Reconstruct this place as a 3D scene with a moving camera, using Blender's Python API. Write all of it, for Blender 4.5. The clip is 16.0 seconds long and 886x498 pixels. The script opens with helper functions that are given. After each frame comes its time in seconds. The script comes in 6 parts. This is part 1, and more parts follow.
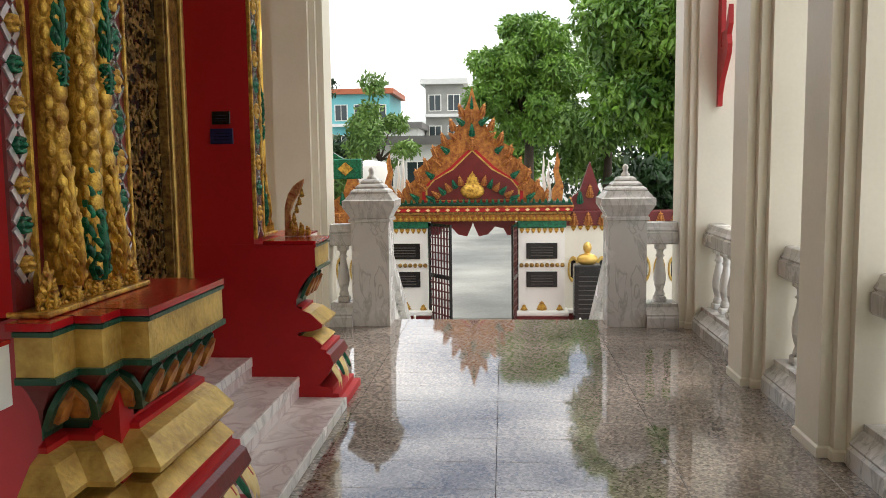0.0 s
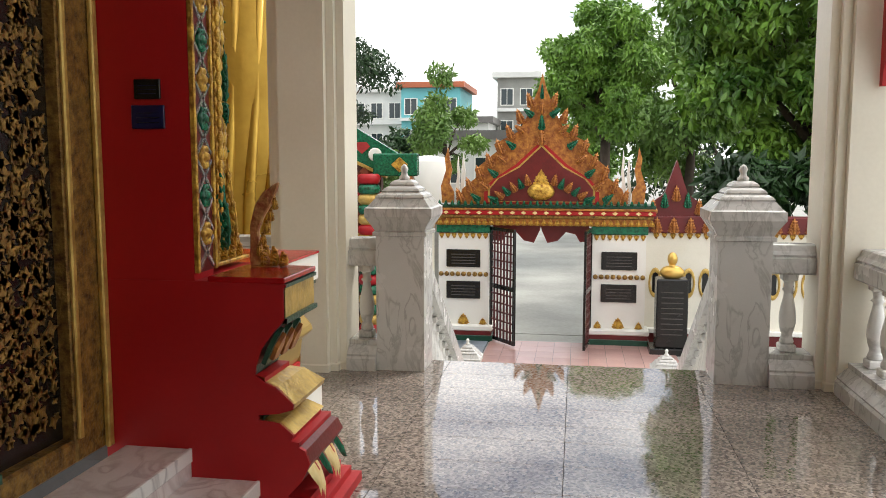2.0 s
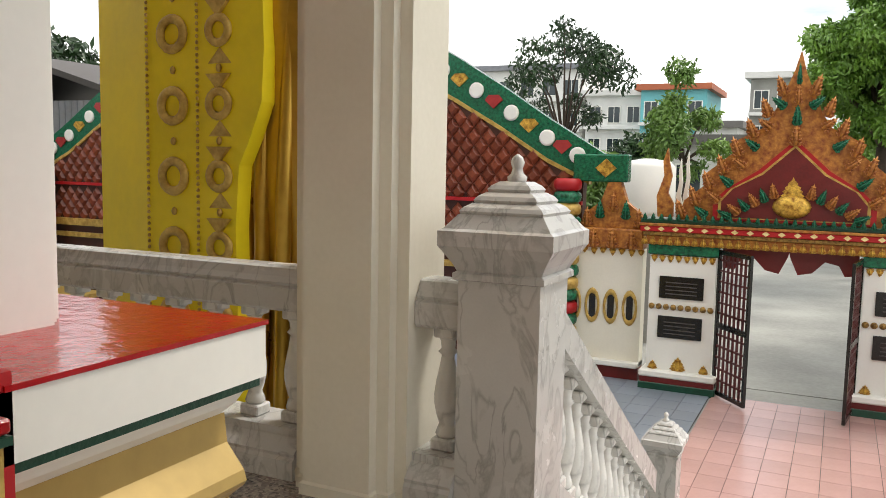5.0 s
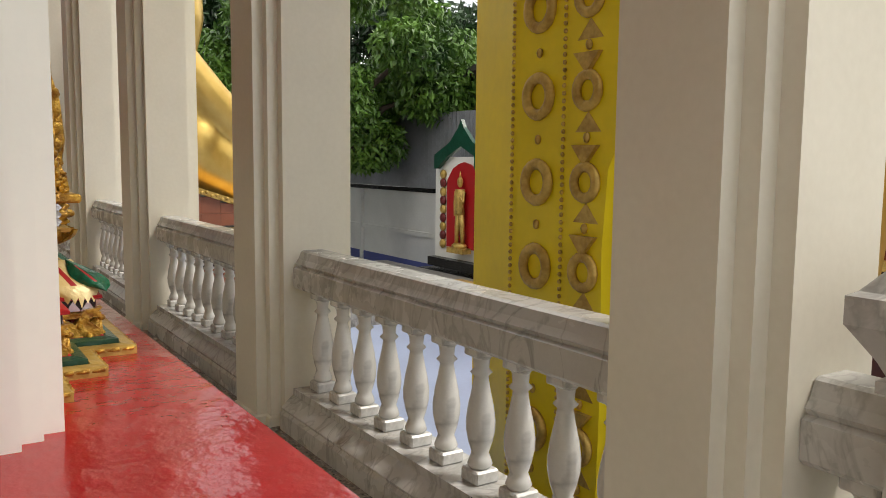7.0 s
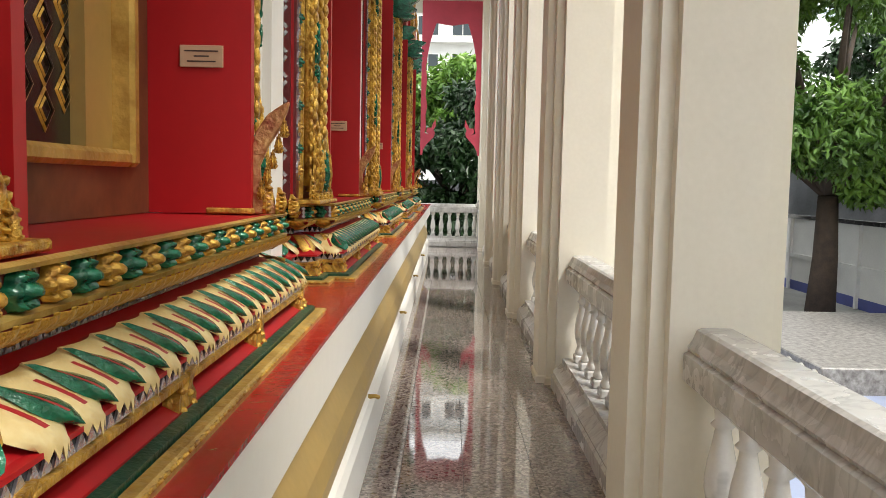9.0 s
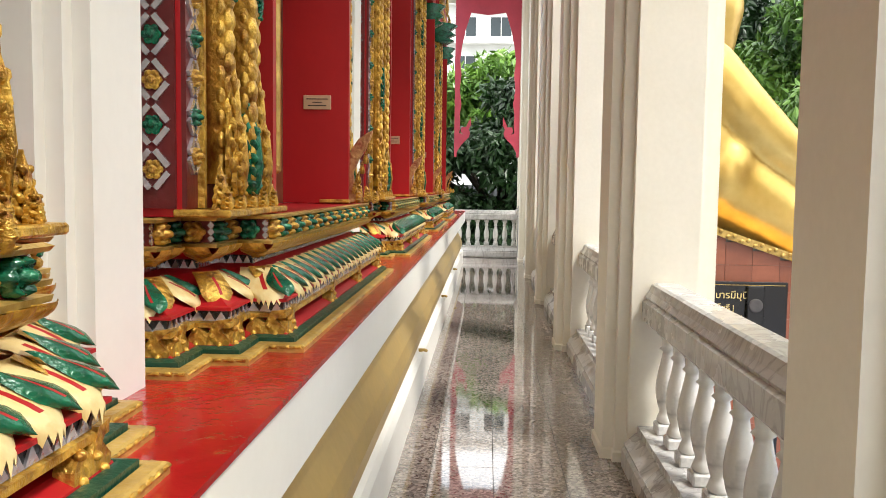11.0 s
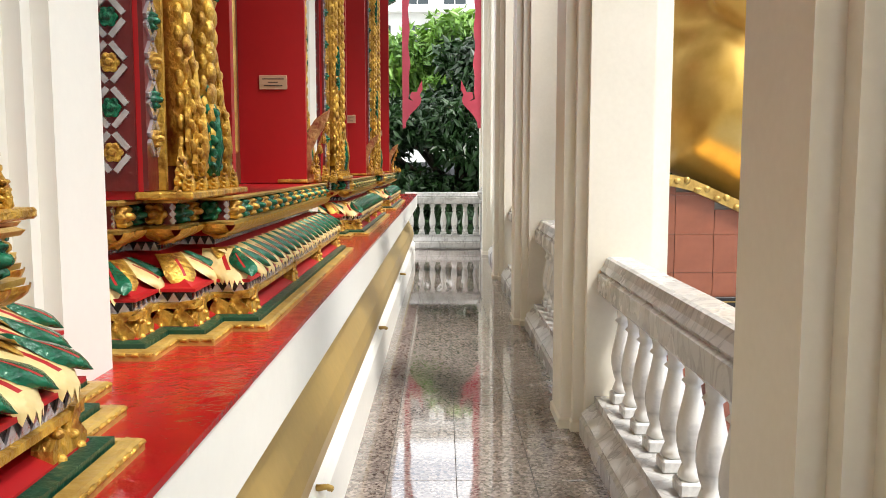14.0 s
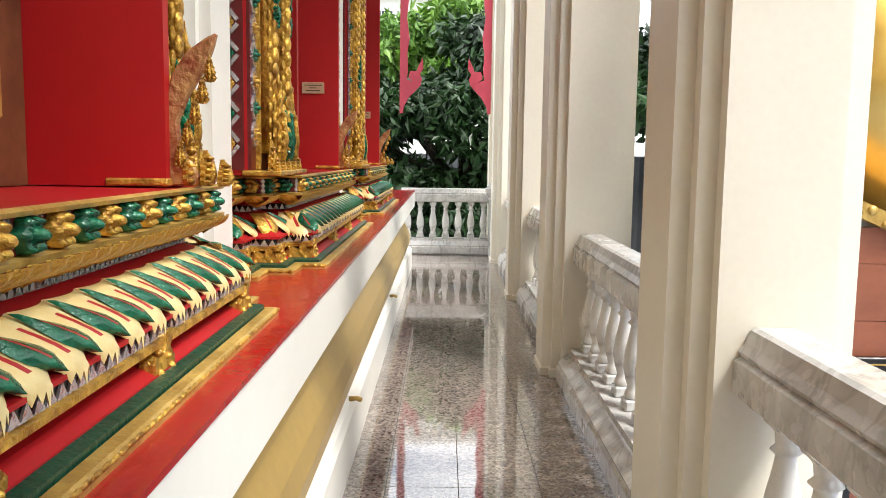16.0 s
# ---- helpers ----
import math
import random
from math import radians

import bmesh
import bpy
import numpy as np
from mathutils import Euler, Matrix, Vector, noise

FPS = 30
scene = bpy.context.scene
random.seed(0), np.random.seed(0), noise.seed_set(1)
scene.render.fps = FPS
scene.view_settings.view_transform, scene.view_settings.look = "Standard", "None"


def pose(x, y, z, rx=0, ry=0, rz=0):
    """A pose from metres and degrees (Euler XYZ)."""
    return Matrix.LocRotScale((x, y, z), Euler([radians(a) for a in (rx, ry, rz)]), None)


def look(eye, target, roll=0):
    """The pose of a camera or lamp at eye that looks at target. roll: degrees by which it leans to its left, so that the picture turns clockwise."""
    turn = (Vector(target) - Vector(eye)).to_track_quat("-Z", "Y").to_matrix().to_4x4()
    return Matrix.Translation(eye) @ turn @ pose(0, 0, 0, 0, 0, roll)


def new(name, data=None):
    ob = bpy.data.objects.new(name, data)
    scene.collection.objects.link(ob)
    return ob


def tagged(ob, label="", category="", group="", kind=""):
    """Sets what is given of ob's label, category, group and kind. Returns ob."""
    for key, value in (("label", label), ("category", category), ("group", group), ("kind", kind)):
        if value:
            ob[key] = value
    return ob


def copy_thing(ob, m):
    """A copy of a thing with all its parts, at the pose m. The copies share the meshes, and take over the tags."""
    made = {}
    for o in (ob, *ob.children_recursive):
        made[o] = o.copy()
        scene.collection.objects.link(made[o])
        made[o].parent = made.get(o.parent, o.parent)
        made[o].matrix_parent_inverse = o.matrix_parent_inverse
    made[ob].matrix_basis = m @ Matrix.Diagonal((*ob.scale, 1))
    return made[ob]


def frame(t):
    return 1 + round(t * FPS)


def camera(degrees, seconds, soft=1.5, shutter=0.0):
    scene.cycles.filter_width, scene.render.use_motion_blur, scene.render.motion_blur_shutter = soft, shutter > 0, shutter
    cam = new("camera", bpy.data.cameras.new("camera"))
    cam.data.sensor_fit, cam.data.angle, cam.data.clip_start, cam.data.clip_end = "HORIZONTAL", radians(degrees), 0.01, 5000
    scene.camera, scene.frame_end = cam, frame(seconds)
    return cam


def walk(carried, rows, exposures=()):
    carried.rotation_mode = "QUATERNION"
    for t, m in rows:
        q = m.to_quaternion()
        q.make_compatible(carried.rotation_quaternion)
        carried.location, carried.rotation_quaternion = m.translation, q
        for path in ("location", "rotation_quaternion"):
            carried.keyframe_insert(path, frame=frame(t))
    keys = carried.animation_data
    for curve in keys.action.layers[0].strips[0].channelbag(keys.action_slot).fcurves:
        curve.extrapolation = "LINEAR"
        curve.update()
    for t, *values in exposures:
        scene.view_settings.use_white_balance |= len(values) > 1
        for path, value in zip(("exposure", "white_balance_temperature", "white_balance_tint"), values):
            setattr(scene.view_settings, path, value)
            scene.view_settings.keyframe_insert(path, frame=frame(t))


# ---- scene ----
cam = camera(56.5, 16.0, soft=0.9)
PATH = [
    (0, (0.302, 1.347, 1.52), (0.154, 3.331, 1.317), -0.7),
    (0.5, (0.296, 1.82, 1.554), (0.15, 3.804, 1.351), -0.1),
    (1, (0.354, 2.287, 1.551), (0.198, 4.271, 1.348), -0.2),
    (1.5, (0.332, 2.759, 1.52), (0.114, 4.735, 1.307), 0.5),
    (2, (0.299, 3.201, 1.535), (-0.019, 5.164, 1.322), -0.0),
    (2.5, (0.31, 3.68, 1.549), (-0.144, 5.616, 1.334), -0.3),
    (3, (0.266, 4.154, 1.555), (-0.206, 6.085, 1.337), 0.1),
    (3.2, (0.272, 4.334, 1.543), (-0.217, 6.261, 1.327), -0.3),
    (5.5, (0.234, 6.319, 1.453), (-0.824, 8.004, 1.253), 1.0),
    (6, (0.119, 6.636, 1.451), (-1.184, 8.14, 1.249), 0.0),
    (6.5, (-0.009, 7.007, 1.453), (-1.541, 8.275, 1.237), 0.6),
    (7, (-0.244, 7.34, 1.461), (-1.917, 8.415, 1.247), 0.6),
    (7.5, (-0.487, 7.68, 1.454), (-2.35, 8.378, 1.244), 0.2),
    (8, (-0.754, 7.909, 1.438), (-2.691, 8.354, 1.22), 0.9),
    (8.5, (-1.08, 8.055, 1.461), (-3.052, 8.311, 1.248), 1.4),
    (9, (-1.417, 8.17, 1.476), (-3.41, 8.162, 1.315), 1.2),
    (9.5, (-1.824, 8.184, 1.461), (-3.817, 8.118, 1.308), 1.8),
    (9.7, (-1.974, 8.187, 1.474), (-3.967, 8.118, 1.332), 1.7),
    (11.8, (-3.811, 8.237, 1.427), (-5.801, 8.126, 1.266), 0.4),
    (12, (-4.001, 8.227, 1.425), (-5.993, 8.154, 1.257), 0.7),
    (12.5, (-4.478, 8.215, 1.439), (-6.471, 8.235, 1.272), 0.4),
    (13, (-4.974, 8.235, 1.441), (-6.965, 8.254, 1.253), 0.4),
    (13.5, (-5.489, 8.203, 1.442), (-7.479, 8.225, 1.238), 0.9),
    (14, (-5.995, 8.216, 1.45), (-7.985, 8.217, 1.249), 0.0),
    (14.5, (-6.494, 8.202, 1.428), (-8.484, 8.17, 1.229), 0.5),
    (15, (-7.004, 8.208, 1.425), (-8.993, 8.201, 1.216), 0.3),
    (15.5, (-7.479, 8.231, 1.43), (-9.466, 8.229, 1.208), 0.5),
    (16, (-8.01, 8.198, 1.44), (-9.998, 8.198, 1.221), 0.8),
]
walk(cam, [(t, look(eye, target, roll)) for t, eye, target, roll in PATH], [(0.0, 1.03, 6700, 10), (3.0, 1.05, 6700, 10), (6.0, 0.75, 6900, 10), (7.0, 0.75, 6900, 10), (7.5, 0.9, 6850, 10), (8.0, 1.37, 6750, 10), (9.0, 1.38, 6650, 10), (9.5, 1.68, 6650, 10), (12.0, 1.6, 6550, 10), (13.0, 1.63, 6550, 10), (16.0, 1.7, 6500, 10)])

# ---- light ----
world = bpy.data.worlds.new("world")
scene.world = world
world.use_nodes = True
wn, wl = world.node_tree.nodes, world.node_tree.links
wn.clear()
sky = wn.new("ShaderNodeTexSky")
sky.sky_type, sky.sun_disc, sky.sun_elevation, sky.sun_rotation = "NISHITA", False, radians(52), radians(120)
sky.air_density, sky.dust_density, sky.ozone_density = 1.0, 2.5, 1.0
coord = wn.new("ShaderNodeTexCoord")
stretch = wn.new("ShaderNodeMapping")
stretch.inputs["Scale"].default_value = (1.6, 1.6, 7.0)
cloud = wn.new("ShaderNodeTexNoise")
cloud.inputs["Scale"].default_value, cloud.inputs["Detail"].default_value, cloud.inputs["Roughness"].default_value = 1.7, 7.0, 0.55
edge = wn.new("ShaderNodeValToRGB")
edge.color_ramp.elements[0].position, edge.color_ramp.elements[1].position = 0.29, 0.52
mix = wn.new("ShaderNodeMix")
mix.data_type = "RGBA"
mix.inputs["B"].default_value = (9.6, 9.9, 10.2, 1)
glow = wn.new("ShaderNodeBackground")
glow.inputs["Strength"].default_value = 0.1
out = wn.new("ShaderNodeOutputWorld")
wl.new(coord.outputs["Generated"], stretch.inputs["Vector"])
wl.new(stretch.outputs["Vector"], cloud.inputs["Vector"])
wl.new(cloud.outputs["Fac"], edge.inputs["Fac"])
wl.new(edge.outputs["Color"], mix.inputs["Factor"])
wl.new(sky.outputs["Color"], mix.inputs["A"])
wl.new(mix.outputs["Result"], glow.inputs["Color"])
wl.new(glow.outputs["Background"], out.inputs["Surface"])
sun = new("sun", bpy.data.lights.new("sun", "SUN"))
sun.data.energy, sun.data.angle, sun.data.color = 1.3, radians(12), (1.0, 0.96, 0.9)
sun.matrix_world = look((8, 10, 18), (0, 0, 0))


# ---- materials ----
def material(name, colour, rough=0.5, metal=0.0, vary=0.25, scale=6.0, bump=0.15, fine=60.0, coat=0.0, dark=None, random_tint=0.0, distance=0.01):
    m = bpy.data.materials.new(name)
    m.use_nodes = True
    n, l = m.node_tree.nodes, m.node_tree.links
    b = n["Principled BSDF"]
    b.inputs["Roughness"].default_value, b.inputs["Metallic"].default_value, b.inputs["Coat Weight"].default_value = rough, metal, coat
    b.inputs["Coat Roughness"].default_value = 0.12
    tc = n.new("ShaderNodeTexCoord")
    big = n.new("ShaderNodeTexNoise")
    big.inputs["Scale"].default_value, big.inputs["Detail"].default_value = scale, 5
    small = n.new("ShaderNodeTexNoise")
    small.inputs["Scale"].default_value, small.inputs["Detail"].default_value = fine, 4
    for s in (big, small):
        l.new(tc.outputs["Object"], s.inputs["Vector"])
    add = n.new("ShaderNodeMath")
    add.operation = "MULTIPLY_ADD"
    add.inputs[1].default_value = 0.35
    l.new(small.outputs["Fac"], add.inputs[0])
    l.new(big.outputs["Fac"], add.inputs[2])
    ramp = n.new("ShaderNodeValToRGB")
    lo = dark or tuple(c * (1 - vary) for c in colour)
    ramp.color_ramp.elements[0].position, ramp.color_ramp.elements[1].position = 0.45, 0.9
    ramp.color_ramp.elements[0].color, ramp.color_ramp.elements[1].color = (*lo, 1), (*colour, 1)
    l.new(add.outputs[0], ramp.inputs["Fac"])
    source = ramp.outputs["Color"]
    if random_tint:
        info = n.new("ShaderNodeObjectInfo")
        hsv = n.new("ShaderNodeHueSaturation")
        r = n.new("ShaderNodeMapRange")
        r.inputs["To Min"].default_value, r.inputs["To Max"].default_value = 1 - random_tint, 1 + random_tint
        l.new(info.outputs["Random"], r.inputs["Value"])
        l.new(r.outputs["Result"], hsv.inputs["Value"])
        l.new(source, hsv.inputs["Color"])
        source = hsv.outputs["Color"]
    l.new(source, b.inputs["Base Color"])
    rr = n.new("ShaderNodeMapRange")
    rr.inputs["To Min"].default_value, rr.inputs["To Max"].default_value = rough * 0.8, min(1, rough * 1.25)
    l.new(big.outputs["Fac"], rr.inputs["Value"])
    l.new(rr.outputs["Result"], b.inputs["Roughness"])
    if bump:
        bp = n.new("ShaderNodeBump")
        bp.inputs["Strength"].default_value, bp.inputs["Distance"].default_value = bump, distance
        l.new(small.outputs["Fac"], bp.inputs["Height"])
        l.new(bp.outputs["Normal"], b.inputs["Normal"])
    return m


def marble(name, light, vein, scale=2.2, rough=0.25, sharp=0.06):
    m = material(name, light, rough, 0, 0.12, 3.0, 0.05, 90, random_tint=0.05)
    n, l = m.node_tree.nodes, m.node_tree.links
    b = n["Principled BSDF"]
    tc = n.new("ShaderNodeTexCoord")
    mp = n.new("ShaderNodeMapping")
    mp.inputs["Rotation"].default_value = (0.5, 0.7, 0.4)
    mp.inputs["Scale"].default_value = (1.7, 1.2, 0.75)
    warp = n.new("ShaderNodeTexNoise")
    warp.inputs["Scale"].default_value, warp.inputs["Detail"].default_value, warp.inputs["Distortion"].default_value = scale, 8, 1.6
    ab = n.new("ShaderNodeMath")
    ab.operation = "SUBTRACT"
    ab.inputs[1].default_value = 0.5
    ab2 = n.new("ShaderNodeMath")
    ab2.operation = "ABSOLUTE"
    rp = n.new("ShaderNodeValToRGB")
    rp.color_ramp.elements[0].position, rp.color_ramp.elements[1].position = 0.0, sharp
    rp.color_ramp.elements[0].color, rp.color_ramp.elements[1].color = (1, 1, 1, 1), (0, 0, 0, 1)
    fade = n.new("ShaderNodeTexNoise")
    fade.inputs["Scale"].default_value = scale * 1.3
    mul = n.new("ShaderNodeMath")
    mul.operation = "MULTIPLY"
    mx = n.new("ShaderNodeMix")
    mx.data_type = "RGBA"
    mx.inputs["B"].default_value = (*vein, 1)
    old = b.inputs["Base Color"].links[0].from_socket
    l.new(tc.outputs["Object"], mp.inputs["Vector"])
    l.new(mp.outputs["Vector"], warp.inputs["Vector"])
    l.new(mp.outputs["Vector"], fade.inputs["Vector"])
    l.new(warp.outputs["Fac"], ab.inputs[0])
    l.new(ab.outputs[0], ab2.inputs[0])
    l.new(ab2.outputs[0], rp.inputs["Fac"])
    l.new(rp.outputs["Color"], mul.inputs[0])
    l.new(fade.outputs["Fac"], mul.inputs[1])
    l.new(mul.outputs[0], mx.inputs["Factor"])
    l.new(old, mx.inputs["A"])
    l.new(mx.outputs["Result"], b.inputs["Base Color"])
    return m


def granite(name, a, b_, rough):
    m = bpy.data.materials.new(name)
    m.use_nodes = True
    n, l = m.node_tree.nodes, m.node_tree.links
    b = n["Principled BSDF"]
    b.inputs["Roughness"].default_value = rough
    b.inputs["IOR"].default_value = 2.3
    tc = n.new("ShaderNodeTexCoord")
    vo = n.new("ShaderNodeTexVoronoi")
    vo.inputs["Scale"].default_value = 75
    no = n.new("ShaderNodeTexNoise")
    no.inputs["Scale"].default_value, no.inputs["Detail"].default_value = 34, 6
    stain = n.new("ShaderNodeTexNoise")
    stain.inputs["Scale"].default_value, stain.inputs["Detail"].default_value = 1.3, 4
    l.new(tc.outputs["Object"], vo.inputs["Vector"])
    l.new(tc.outputs["Object"], no.inputs["Vector"])
    l.new(tc.outputs["Object"], stain.inputs["Vector"])
    bw = n.new("ShaderNodeRGBToBW")
    l.new(vo.outputs["Color"], bw.inputs["Color"])
    rp = n.new("ShaderNodeValToRGB")
    rp.color_ramp.elements[0].position, rp.color_ramp.elements[0].color = 0.2, (*b_, 1)
    rp.color_ramp.elements[1].position, rp.color_ramp.elements[1].color = 0.75, (*a, 1)
    e = rp.color_ramp.elements.new(0.5)
    e.color = (*(0.55 * p + 0.45 * q for p, q in zip(a, b_)), 1)
    mixv = n.new("ShaderNodeMath")
    mixv.operation = "MULTIPLY_ADD"
    mixv.inputs[1].default_value = 0.6
    half = n.new("ShaderNodeMath")
    half.operation = "MULTIPLY"
    half.inputs[1].default_value = 0.4
    l.new(no.outputs["Fac"], half.inputs[0])
    l.new(bw.outputs["Val"], mixv.inputs[0])
    l.new(half.outputs[0], mixv.inputs[2])
    l.new(mixv.outputs[0], rp.inputs["Fac"])
    info = n.new("ShaderNodeObjectInfo")
    r = n.new("ShaderNodeMapRange")
    r.inputs["To Min"].default_value, r.inputs["To Max"].default_value = 0.86, 1.1
    l.new(info.outputs["Random"], r.inputs["Value"])
    hsv = n.new("ShaderNodeHueSaturation")
    l.new(r.outputs["Result"], hsv.inputs["Value"])
    l.new(rp.outputs["Color"], hsv.inputs["Color"])
    l.new(hsv.outputs["Color"], b.inputs["Base Color"])
    rr = n.new("ShaderNodeMapRange")
    rr.inputs["From Min"].default_value, rr.inputs["From Max"].default_value = 0.3, 0.75
    rr.inputs["To Min"].default_value, rr.inputs["To Max"].default_value = rough * 0.6, rough * 1.8
    l.new(stain.outputs["Fac"], rr.inputs["Value"])
    l.new(rr.outputs["Result"], b.inputs["Roughness"])
    return m


CREAM = material("cream_paint", (0.83, 0.79, 0.68), 0.45, 0, 0.07, 1.6, 0.04, 35, dark=(0.74, 0.70, 0.59))
WHITE = material("white_paint", (0.86, 0.85, 0.79), 0.4, 0, 0.07, 1.8, 0.04, 30)
PLASTER = material("old_white_plaster", (0.75, 0.75, 0.72), 0.7, 0, 0.2, 0.8, 0.1, 20)
RED = material("red_paint", (0.44, 0.004, 0.008), 0.5, 0, 0.18, 2.0, 0.05, 25)
RED_FLOOR = material("red_floor_paint", (0.42, 0.009, 0.013), 0.15, 0, 0.25, 3.0, 0.35, 18)
MAROON = material("maroon_paint", (0.16, 0.012, 0.012), 0.4, 0, 0.35, 5.0, 0.2, 40)
# the dark tone paints in the shade of carved crevices, scattered by noise
GOLD = material("gold_leaf", (0.90, 0.58, 0.10), 0.3, 0.5, 0.45, 18.0, 0.8, 70, dark=(0.22, 0.08, 0.01))
GOLD_DULL = material("dull_gold_paint", (0.72, 0.50, 0.14), 0.36, 0.35, 0.35, 9.0, 0.5, 40, dark=(0.36, 0.21, 0.045))
GOLD_DARK = material("aged_gold_pattern", (0.46, 0.28, 0.07), 0.4, 0.5, 0.7, 22.0, 0.8, 60, dark=(0.08, 0.035, 0.012))
OCHRE = material("ochre_gold_paint", (0.54, 0.37, 0.12), 0.32, 0.3, 0.2, 2.5, 0.06, 20)
GREEN = material("green_glass_mosaic", (0.012, 0.21, 0.10), 0.18, 0.15, 0.6, 22.0, 0.7, 50, dark=(0.004, 0.045, 0.025))
GREEN_DARK = material("dark_green_paint", (0.008, 0.07, 0.04), 0.3, 0, 0.4, 10.0, 0.4, 50)
SILVER = material("mirror_glass_mosaic", (0.75, 0.72, 0.75), 0.15, 0.7, 0.3, 20.0, 0.2, 60)
BLACK = material("black_lacquer", (0.012, 0.011, 0.01), 0.25, 0, 0.3, 8.0, 0.1, 40)
NAVY = material("navy_enamel", (0.01, 0.012, 0.07), 0.3, 0, 0.2, 8.0, 0.03, 40)
PETAL = material("cream_gold_petal", (0.88, 0.76, 0.42), 0.35, 0.12, 0.25, 12.0, 0.3, 40, dark=(0.72, 0.5, 0.16))
PINK = material("pink_paint", (0.52, 0.06, 0.10), 0.5, 0, 0.15, 4.0, 0.1, 30)
YELLOW = material("yellow_robe_paint", (0.95, 0.74, 0.02), 0.42, 0, 0.15, 1.5, 0.05, 15)
# gold darkened to brown: the standing statue's shadow is put into the colour
GOLD_SHADED = material("shaded_gold_paint", (0.62, 0.38, 0.06), 0.28, 0.6, 0.35, 1.2, 0.15, 12, dark=(0.42, 0.24, 0.03))
STATUE = material("polished_gold_paint", (0.80, 0.56, 0.17), 0.32, 0.65, 0.25, 1.4, 0.08, 9, dark=(0.62, 0.38, 0.08))
MARBLE = marble("grey_veined_marble", (0.60, 0.59, 0.57), (0.27, 0.265, 0.25), 3.6, 0.26, 0.05)
MARBLE_W = marble("white_marble", (0.80, 0.79, 0.76), (0.32, 0.32, 0.32), 1.8, 0.25, 0.05)
MARBLE_STEP = marble("pinkish_marble", (0.78, 0.71, 0.69), (0.42, 0.32, 0.31), 2.6, 0.22, 0.08)
GRANITE = granite("polished_granite", (0.40, 0.34, 0.30), (0.06, 0.048, 0.043), 0.035)
GRANITE_D = granite("dark_granite", (0.22, 0.18, 0.16), (0.035, 0.03, 0.028), 0.1)
GROUT = material("dark_grout", (0.09, 0.08, 0.075), 0.7, 0, 0.3, 10, 0.1, 60)
PAVING_PINK = material("pink_ceramic_paving", (0.50, 0.30, 0.27), 0.2, 0, 0.12, 2.0, 0.03, 30, random_tint=0.08)
PAVING_BLUE = material("blue_grey_paving", (0.24, 0.28, 0.33), 0.3, 0, 0.15, 2.0, 0.03, 30, random_tint=0.08)
CONCRETE = material("worn_concrete", (0.36, 0.36, 0.33), 0.75, 0, 0.4, 0.7, 0.2, 14)
TILE_RED = material("terracotta_roof_tile", (0.23, 0.05, 0.022), 0.3, 0, 0.5, 4.0, 0.2, 30, random_tint=0.25)
BRICK_TILE = material("brown_wall_tile", (0.33, 0.108, 0.056), 0.35, 0, 0.35, 3.0, 0.1, 18, random_tint=0.12)
ORANGE = material("orange_carved_stucco", (0.60, 0.26, 0.05), 0.45, 0.2, 0.6, 14.0, 0.8, 30, dark=(0.22, 0.05, 0.015))
IRON = material("rust_red_iron", (0.10, 0.02, 0.02), 0.45, 0.2, 0.3, 12.0, 0.1, 40)
STEEL = material("corrugated_steel", (0.24, 0.25, 0.27), 0.45, 0.5, 0.35, 1.0, 0.08, 15)
BARK = material("tree_bark", (0.085, 0.06, 0.042), 0.85, 0, 0.5, 5.0, 0.8, 30)
LEAF = material("green_leaf", (0.22, 0.40, 0.05), 0.4, 0, 0.5, 0.9, 0, 10, dark=(0.035, 0.11, 0.012))
LEAF_MID = material("mango_leaf", (0.15, 0.30, 0.035), 0.42, 0, 0.5, 0.8, 0, 10, dark=(0.015, 0.055, 0.008))
LEAF_LIGHT = material("pale_green_leaf", (0.20, 0.33, 0.06), 0.45, 0, 0.5, 0.6, 0, 10, dark=(0.05, 0.13, 0.02))
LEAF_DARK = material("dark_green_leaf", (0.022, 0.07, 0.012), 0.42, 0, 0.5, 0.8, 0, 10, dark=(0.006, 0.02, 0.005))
PLATE = material("engraved_brass_plate", (0.62, 0.42, 0.28), 0.4, 0.2, 0.12, 8, 0.03, 50)
INK = material("dark_engraving", (0.06, 0.035, 0.03), 0.6, 0, 0.1, 8, 0, 50)
SIGN_GOLD = material("gold_lettering", (0.85, 0.66, 0.28), 0.4, 0.3, 0.1, 8, 0, 40)


NAGA = material("worn_red_and_gold_lacquer", (0.62, 0.40, 0.16), 0.4, 0.35, 0.5, 22, 0.7, 60, dark=(0.26, 0.04, 0.025))
RED_GLASS = material("red_glass_jewel", (0.45, 0.05, 0.05), 0.2, 0.1, 0.3, 8, 0.1, 40)
TILE_BACK = material("dark_tile_bed", (0.07, 0.018, 0.01), 0.5, 0, 0.4, 8, 0.2, 40)
BLUE = material("blue_wall_paint", (0.07, 0.09, 0.30), 0.5, 0, 0.2, 3, 0.05, 30)
BLUE_FLOOR = material("pale_blue_floor_paint", (0.36, 0.42, 0.58), 0.35, 0, 0.15, 1.0, 0.05, 20)
PATTERN = material("patterned_grey_tile", (0.42, 0.41, 0.38), 0.4, 0, 0.5, 9, 0.1, 30, dark=(0.12, 0.11, 0.10))
TURQUOISE = material("turquoise_paint", (0.16, 0.52, 0.56), 0.6, 0, 0.15, 0.5, 0.05, 10)
ROOF_ORANGE = material("orange_roof_tile", (0.50, 0.14, 0.06), 0.6, 0, 0.25, 1, 0.1, 10)
